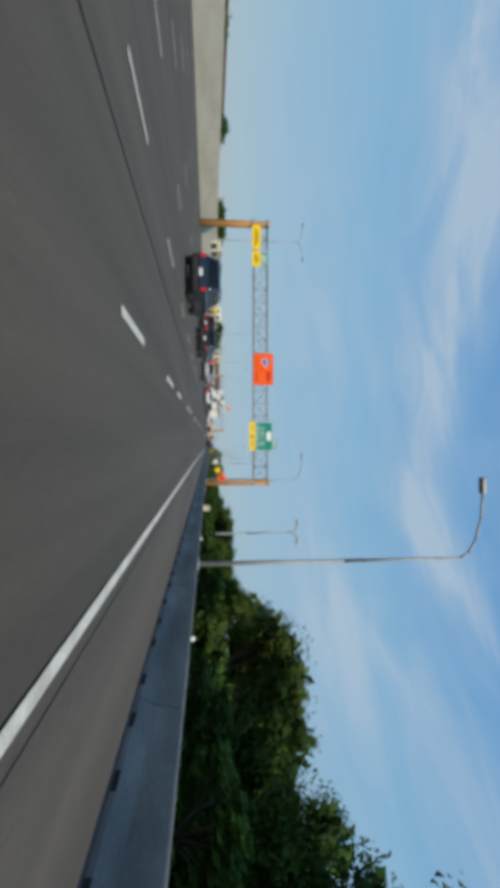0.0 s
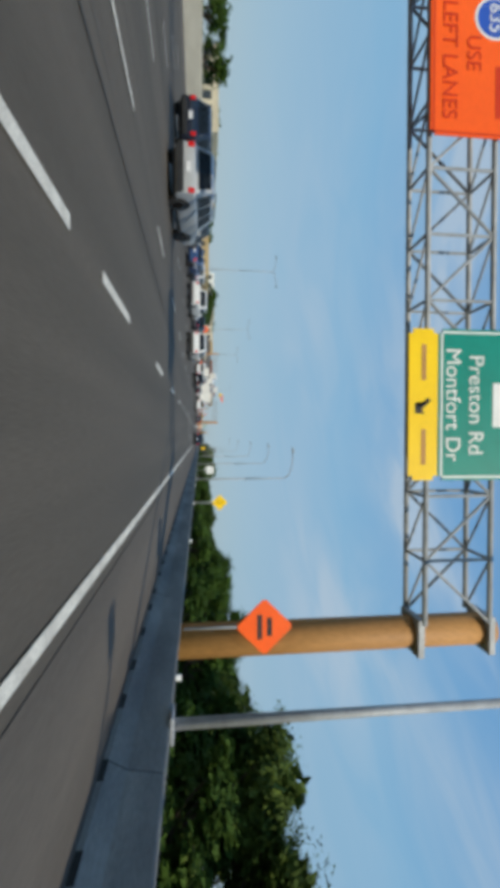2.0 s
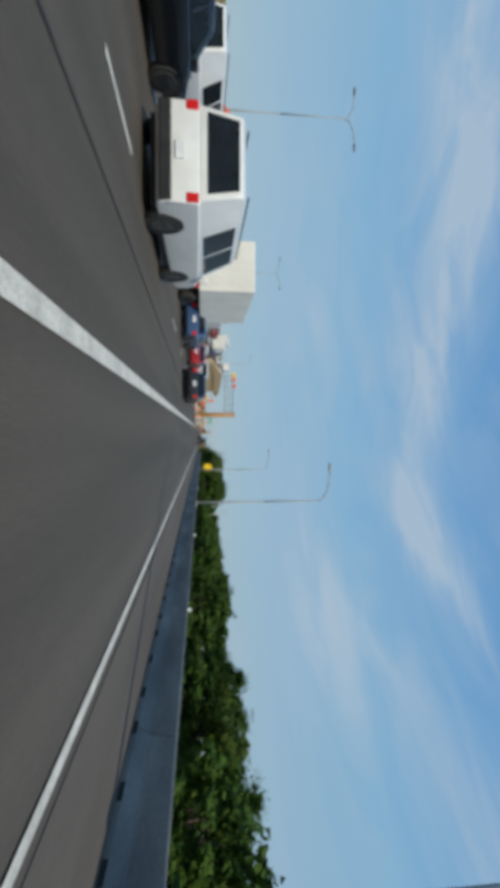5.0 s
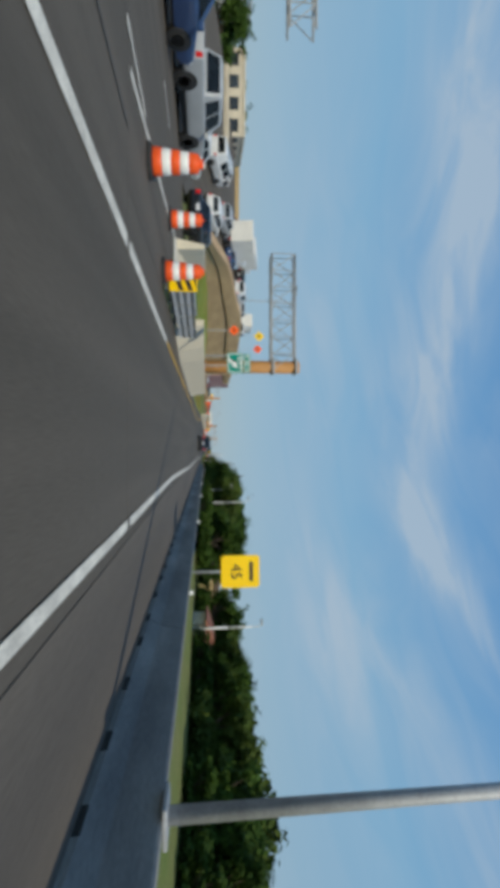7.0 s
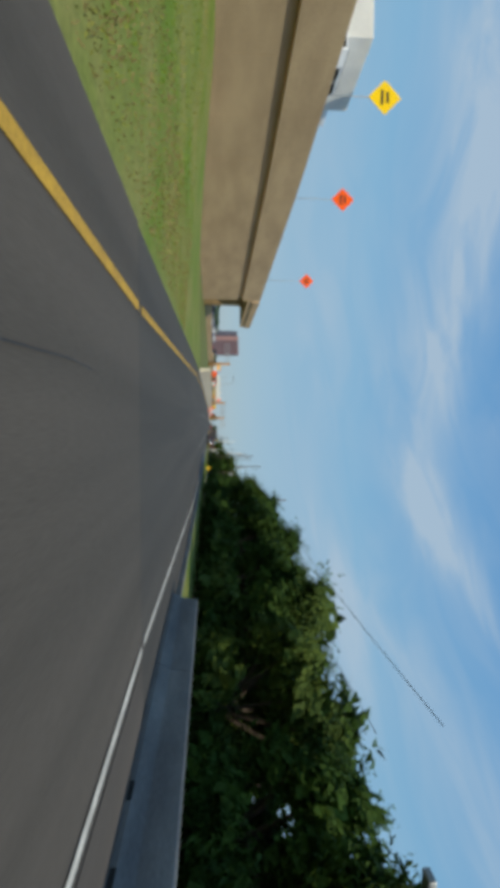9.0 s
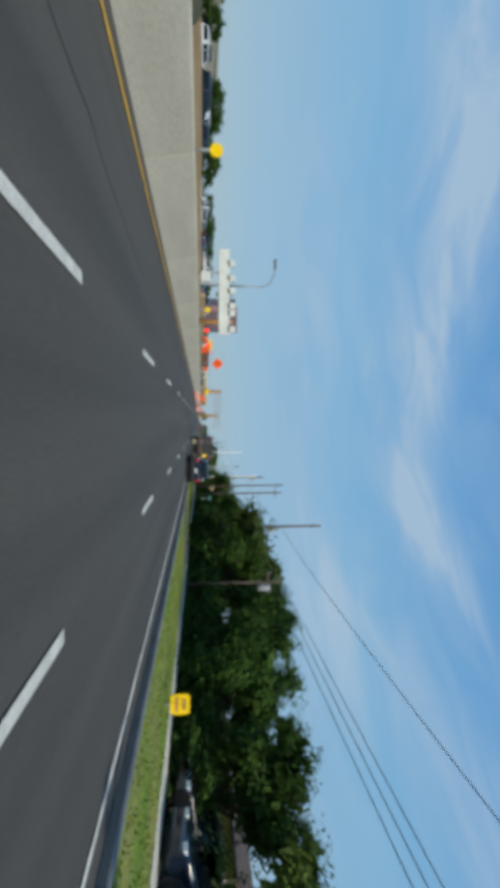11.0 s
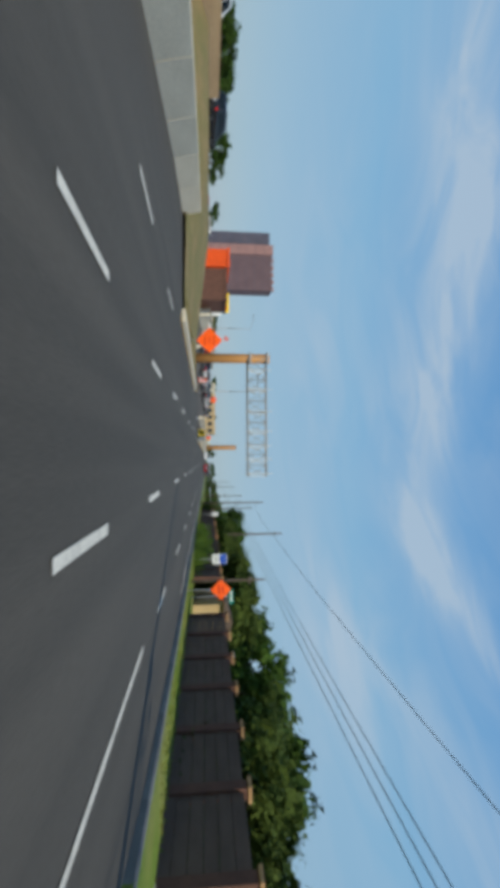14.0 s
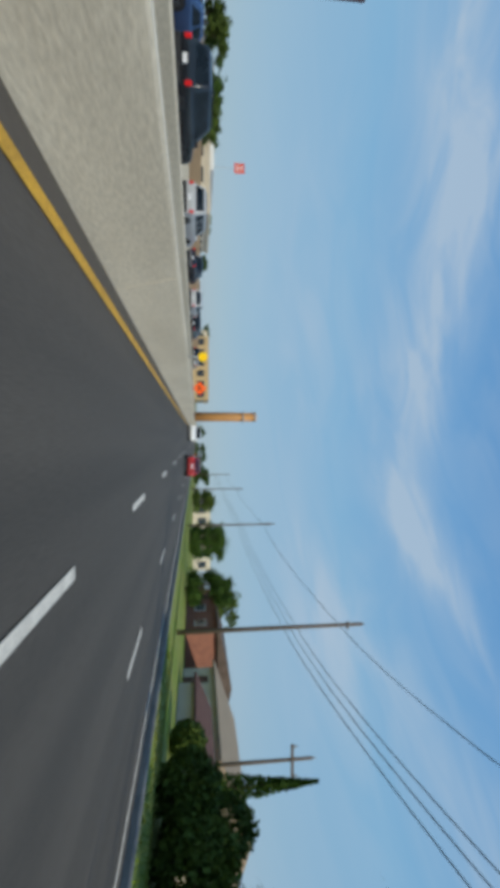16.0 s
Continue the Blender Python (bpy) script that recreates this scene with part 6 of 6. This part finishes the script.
meter_post(9.55, 425.6, 8.7, (1.7,), True, "slim grey steel post with a lamp and a white box")
meter_post(10.1, 426.0, 8.4, (1.2,), False, "slim grey steel post with a low white box")
meter_post(9.5, 426.8, 7.0, (0.45,), False, "short grey steel post with a white box near its foot")


ROOF_TAN = mat("tan_shingle", (0.36, 0.28, 0.19), (0.29, 0.225, 0.155), 1.5, 0.95, bump=0.6, fine=14)


def house(x, y, w, d, h, wall, roof, label, turn=0, rise=1.3, windows=3):
    """A low building: walls, pitched roof, windows with frames, and a door on the side that faces the road."""
    root = thing("house", label, "house", pose(x, y, 0, 0, 0, turn))
    bm = new_bm()
    box(bm, -w / 2, w / 2, -d / 2, d / 2, -0.2, h)
    part("wall", bm, wall, root)
    bm = new_bm()
    e = 0.45
    pts = [(-w / 2 - e, h - 0.05), (w / 2 + e, h - 0.05), (w / 2 + e, h + 0.1), (0, h + rise), (-w / 2 - e, h + 0.1)]
    prism_y(bm, pts, -d / 2 - e, d / 2 + e)
    part("roof", bm, roof, root)
    for k in range(windows):
        yy = -d / 2 + d * (k + 0.5) / windows
        if k == windows - 1:
            bm = new_bm()
            box(bm, -w / 2 - 0.05, -w / 2 + 0.02, yy - 0.48, yy + 0.48, 0.05, 2.1)
            soften(bm, 0.015, 1)
            part("door", bm, WALL_PIER, root)
            continue
        bm = new_bm()
        box(bm, -w / 2 - 0.06, -w / 2 + 0.02, yy - 0.7, yy + 0.7, 0.95, 2.15)
        win = part("window", bm, SIGN_W, root)
        for s in (-1, 1):
            bm = new_bm()
            box(bm, -w / 2 - 0.075, -w / 2 - 0.061, yy + s * 0.33 - 0.28, yy + s * 0.33 + 0.28, 1.03, 2.07)
            part("pane", bm, WINDOW, win)
    for s in (-1, 1) if windows > 1 else ():              # windows in the gable ends
        bm = new_bm()
        box(bm, -0.7, 0.7, s * d / 2 - 0.05, s * d / 2 + 0.05, 0.95, 2.1)
        win = part("window", bm, SIGN_W, root)
        bm = new_bm()
        box(bm, -0.6, 0.6, s * d / 2 - 0.065, s * d / 2 + 0.065, 1.05, 2.0)
        part("pane", bm, WINDOW, win)


house(26, 131, 12, 20, 3.4, STUCCO_CREAM, ROOF_BROWN, "cream low building with a brown roof behind the trees")
house(24, 276, 10, 12, 2.6, STUCCO_TAN, ROOF_BROWN, "tan low building half hidden by trees")
house(25, 352, 9, 12, 2.7, STUCCO_CREAM, ROOF_BROWN, "cream house with a brown roof among trees")
house(21, 391.5, 9, 13, 2.9, STUCCO_TAN, ROOF_BROWN, "tan house with a grey-brown roof behind the verge")
house(17.6, 415.1, 10.6, 2.2, 5.6, STUCCO_TAN, STUCCO_TAN, "large plain tan building with a shallow roof", 0, 1.6, 0)
house(13.2, 465.8, 2.6, 4, 2.5, STUCCO_TAN, ROOF_BROWN, "small tan house beyond the gap in the wall", 0, 0.6, 1)
house(25, 536, 10, 12, 2.6, STUCCO_CREAM, ROOF_TAN, "cream house with a pale tan roof", 0, 1.9)
house(24, 552, 11, 12, 3.2, BRICK, ROOF_BROWN, "red brick house with a brown roof")
house(17.8, 527, 4.2, 9, 1.05, STUCCO_CREAM, WALL_PIER, "low cream outbuilding with a red-brown roof", 0, 1.1, 0)
house(18.9, 233.5, 3.0, 3.0, 1.15, STUCCO_CREAM, BRICK, "small cream hut with a red roof behind the barrier", 0, 0.75, 0)


def block(x, y, w, d, h, wall, label, turn=0, floors=1, bays=4, band=None):
    """A flat-roofed building with rows of windows on the two sides that face the road."""
    root = thing("building", label, "building", pose(x, y, 0, 0, 0, turn))
    bm = new_bm()
    box(bm, -w / 2, w / 2, -d / 2, d / 2, -0.2, h)
    part("wall", bm, wall, root)
    bm = new_bm()
    box(bm, -w / 2 - 0.12, w / 2 + 0.12, -d / 2 - 0.12, d / 2 + 0.12, h, h + 0.35)
    part("parapet", bm, band or wall, root)
    fh = h / floors
    for f in range(floors):
        for b in range(bays):
            xx = -w / 2 + w * (b + 0.5) / bays
            yy = -d / 2 + d * (b + 0.5) / bays
            bm = new_bm()
            box(bm, xx - w / bays * 0.3, xx + w / bays * 0.3, -d / 2 - 0.03, -d / 2 + 0.02, f * fh + fh * 0.3, f * fh + fh * 0.8)
            part("window", bm, WINDOW, root)
            bm = new_bm()
            box(bm, w / 2 - 0.02, w / 2 + 0.03, yy - d / bays * 0.3, yy + d / bays * 0.3, f * fh + fh * 0.3, f * fh + fh * 0.8)
            part("window", bm, WINDOW, root)


block(-62, 60, 14, 26, 3.2, BRICK, "red brick low building beyond the freeway", bays=6)
block(-58, 10, 16, 30, 3.4, STUCCO_TAN, "tan low building beyond the freeway", bays=6)
block(-56, 125, 14, 26, 3.8, STUCCO_CREAM, "cream low building beyond the freeway", bays=6)
block(-50, 175, 12, 22, 3.2, STUCCO_TAN, "tan shop building beyond the freeway", bays=5)
block(-40, 255, 12, 18, 3.6, STUCCO_CREAM, "cream shop building beyond the freeway", bays=5)
block(-21.4, 487, 4.0, 5, 3.3, WALL_PIER, "plain red-brown warehouse without windows", bays=0)
block(-24.6, 486.6, 2.2, 5, 3.6, BARREL_O, "plain orange-painted end bay of a warehouse", bays=0)
block(-36, 566, 16, 12, 2.5, STUCCO_CREAM, "pale shop building with dark windows", bays=5)
block(-20, 640, 18, 12, 4.2, STUCCO_TAN, "tan shop building far down the road", bays=6)
block(-62, 600, 20, 16, 4.2, SIGN_W, "white flat shop building", bays=6)
for bx, by, bw, bh, wall, words in ((-52, 262, 12, 6.6, STUCCO_CREAM, "cream two-storey shop building beyond the freeway"), (-66, 250, 14, 7.0, SIGN_W, "white two-storey building beyond the freeway"),
                                   (-50, 288, 12, 7.5, STUCCO_TAN, "tan two-storey building beyond the freeway"), (-74, 300, 18, 8.6, STUCCO_CREAM, "pale two-storey block beyond the freeway"),
                                   (-40, 312, 9, 8.0, BRICK, "red brick block beyond the bridge"), (-62, 340, 16, 7.5, STUCCO_TAN, "tan two-storey block beyond the bridge")):
    block(bx, by, bw, bw * 0.8, bh, wall, words, 8, 2, 4)
block(-30, 690, 24, 14, 5.0, STUCCO_CREAM, "pale flat building in the distance", bays=6)
block(30, 650, 20, 16, 5.0, STUCCO_CREAM, "pale flat building beyond the trees", bays=6)
block(-64, 395, 18, 30, 3.4, STUCCO_CREAM, "pale flat shop building beyond the wall", bays=6)


def tower(x, y, h):
    """A plain hotel tower: mauve slab, a paler pink corner shaft and a blue-grey wing."""
    root = thing("hotel_tower", "plain mauve hotel tower with a pink corner shaft", "building", pose(x, y, 0, 0, 0, 3))
    for name, x0, x1, y0, y1, top, material in (("slab", -1.9, 7.0, -2.2, 2.2, h, MAUVE), ("shaft", -4.3, -1.9, -2.6, 2.0, h + 0.3, MAUVE_PINK), ("wing", -7.6, -4.3, -1.9, 2.2, h - 0.5, MAUVE_BLUE)):
        bm = new_bm()
        box(bm, x0, x1, y0, y1, -0.2, top)
        w = part(name, bm, material, root)
        for f in range(7):                                # shadow joints between storeys
            bm = new_bm()
            zz = top * (f + 1) / 8
            box(bm, x0 - 0.03, x1 + 0.03, y0 - 0.06, y0 - 0.01, zz - 0.04, zz + 0.04)
            part("string_course", bm, MAUVE_BLUE if material is MAUVE else MAUVE, w)
    for k in range(5):
        bm = new_bm()
        box(bm, -1.2 + k * 1.8, -0.2 + k * 1.8, -2.0, -1.2, h, h + 0.55)
        part("roof_unit", bm, MAUVE_PINK, root)


tower(-49.0, 543, 17.3)


def sign_rack():
    """A white overhead lamp rack carried on two slim legs behind the barrier."""
    root = thing("sign_rack", "white sign beam with lamp boxes behind the barrier", "sign structure", pose(-8.6, 355, 0))
    bm = new_bm()
    box(bm, -2.4, 2.83, -0.12, 0.12, 2.25, 2.9)
    soften(bm, 0.03, 2)
    part("beam", bm, WHITE_POLE, root)
    for xx in (-1.5, -0.6, 0.15, 1.08, 1.52, 2.5):
        bm = new_bm()
        box(bm, xx - 0.17, xx + 0.17, -0.3, 0.1, 2.9, 3.25)
        soften(bm, 0.03, 2)
        part("lamp_box", bm, WHITE_POLE, root)
    for xx in (0.4, 1.75):                                # small dark brackets below the beam
        bm = new_bm()
        box(bm, xx - 0.13, xx + 0.13, -0.3, -0.12, 2.08, 2.26)
        soften(bm, 0.02, 1)
        part("bracket", bm, STEEL_DARK, root)
    bm = new_bm()
    box(bm, -0.95, -0.35, -0.35, 0.05, 1.15, 1.75)
    soften(bm, 0.03, 2)
    part("control_box", bm, WHITE_POLE, root, "white control box")
    for xx in (-1.0, -0.3):
        bm = new_bm()
        tube(bm, (xx, 0.1, -0.1), (xx, 0.1, 2.4), 0.06, seg=8)
        part("leg", bm, STEEL, root)


sign_rack()


def marker_post(x, y, z, label):
    root = thing("marker_post", label, "marker post", pose(x, y, z), "yellow marker posts")
    bm = new_bm()
    tube(bm, (0, 0, 0), (0, 0, 0.35), 0.03, seg=8)
    part("stem", bm, STEEL, root)
    bm = new_bm()
    tube(bm, (0, -0.03, 0.45), (0, 0.03, 0.45), 0.14, seg=14)
    part("lamp", bm, SIGN_Y, root)


marker_post(-5.5, 418.8, 0.0, "round yellow warning lamp at the foot of a barrier")
for y in (336, 350, 498, 516):
    marker_post(-6.1 if y < 450 else -2.35, y, 1.04 if y < 450 else 0.91, "round yellow warning lamp on a barrier")


def stop_lamp(x, y, z):
    """A round red warning lamp on a slim post behind the barrier."""
    root = thing("warning_lamp", "round lit red warning lamp on a slim post", "warning lamp", pose(x, y, 0), "red warning lamps")
    bm = new_bm()
    tube(bm, (0, 0.06, -0.1), (0, 0.06, z + 0.1), 0.035, seg=8)
    part("post", bm, STEEL, root)
    bm = new_bm()
    tube(bm, (0, 0, z), (0, 0.05, z), 0.27, seg=18)
    part("housing", bm, TRIM_BLACK, root)
    bm = new_bm()
    tube(bm, (0, -0.03, z), (0, 0, z), 0.23, 0.24, seg=18)
    part("lens", bm, SIGNAL, root, "lit red lens")


stop_lamp(-12.4, 388, 1.9)
stop_lamp(-12.4, 399.5, 2.15)


# ---- tufts on the verges ----
def tufts(name, x0, x1, y0, y1, count, seed, material, z, label, lay=None):
    r = random.Random(seed)
    verts, faces = [], []
    for _ in range(count):
        x, y, a, h = r.uniform(x0, x1), r.uniform(y0, y1), r.uniform(0, math.tau), r.uniform(0.025, 0.075)
        if lay:
            x, z = lay(x, y)
        dx, dy = math.cos(a) * 0.03, math.sin(a) * 0.03
        i = len(verts)
        verts += [(x - dx, y - dy, z), (x + dx, y + dy, z), (x + r.uniform(-.04, .04), y + r.uniform(-.04, .04), z + h)]
        faces.append((i, i + 1, i + 2))
    me = bpy.data.meshes.new(name)
    me.from_pydata(verts, [], faces)
    me.materials.append(material)
    tagged(new(name, me), label, "grass", kind="stuff")


tufts("grass_tufts", KERB + 0.25, 8.9, 361, 424.5, 9000, 26, GRASS_BRIGHT, 0.13, "short grass blades on the verge past the driveway")
tufts("grass_tufts", KERB + 0.25, 8.9, 300, 352, 7000, 21, GRASS_BRIGHT, 0.13, "short grass blades on the verge")
tufts("grass_tufts", 7.25, 9.4, 438, 520, 9000, 22, GRASS_BRIGHT, 0.13, "short grass blades below the wall")
tufts("dry_tufts", -16, -6.6, 449.5, 469.5, 11000, 23, DRY, 0.10, "dry grass blades on the bank")


def on_slope(u, y):
    return RAMP_LEFT(y) + (WALL_X(y) - RAMP_LEFT(y)) * u, slope_rise(y, u) - 0.03


tufts("grass_tufts", 0.03, 0.9, 227, 275, 22000, 24, GRASS_BRIGHT, 0.0, "short grass blades on the slope", on_slope)
tufts("dry_tufts", 0.02, 0.30, 227, 275, 17000, 25, DRY, 0.0, "dry grass blades on the slope", on_slope)
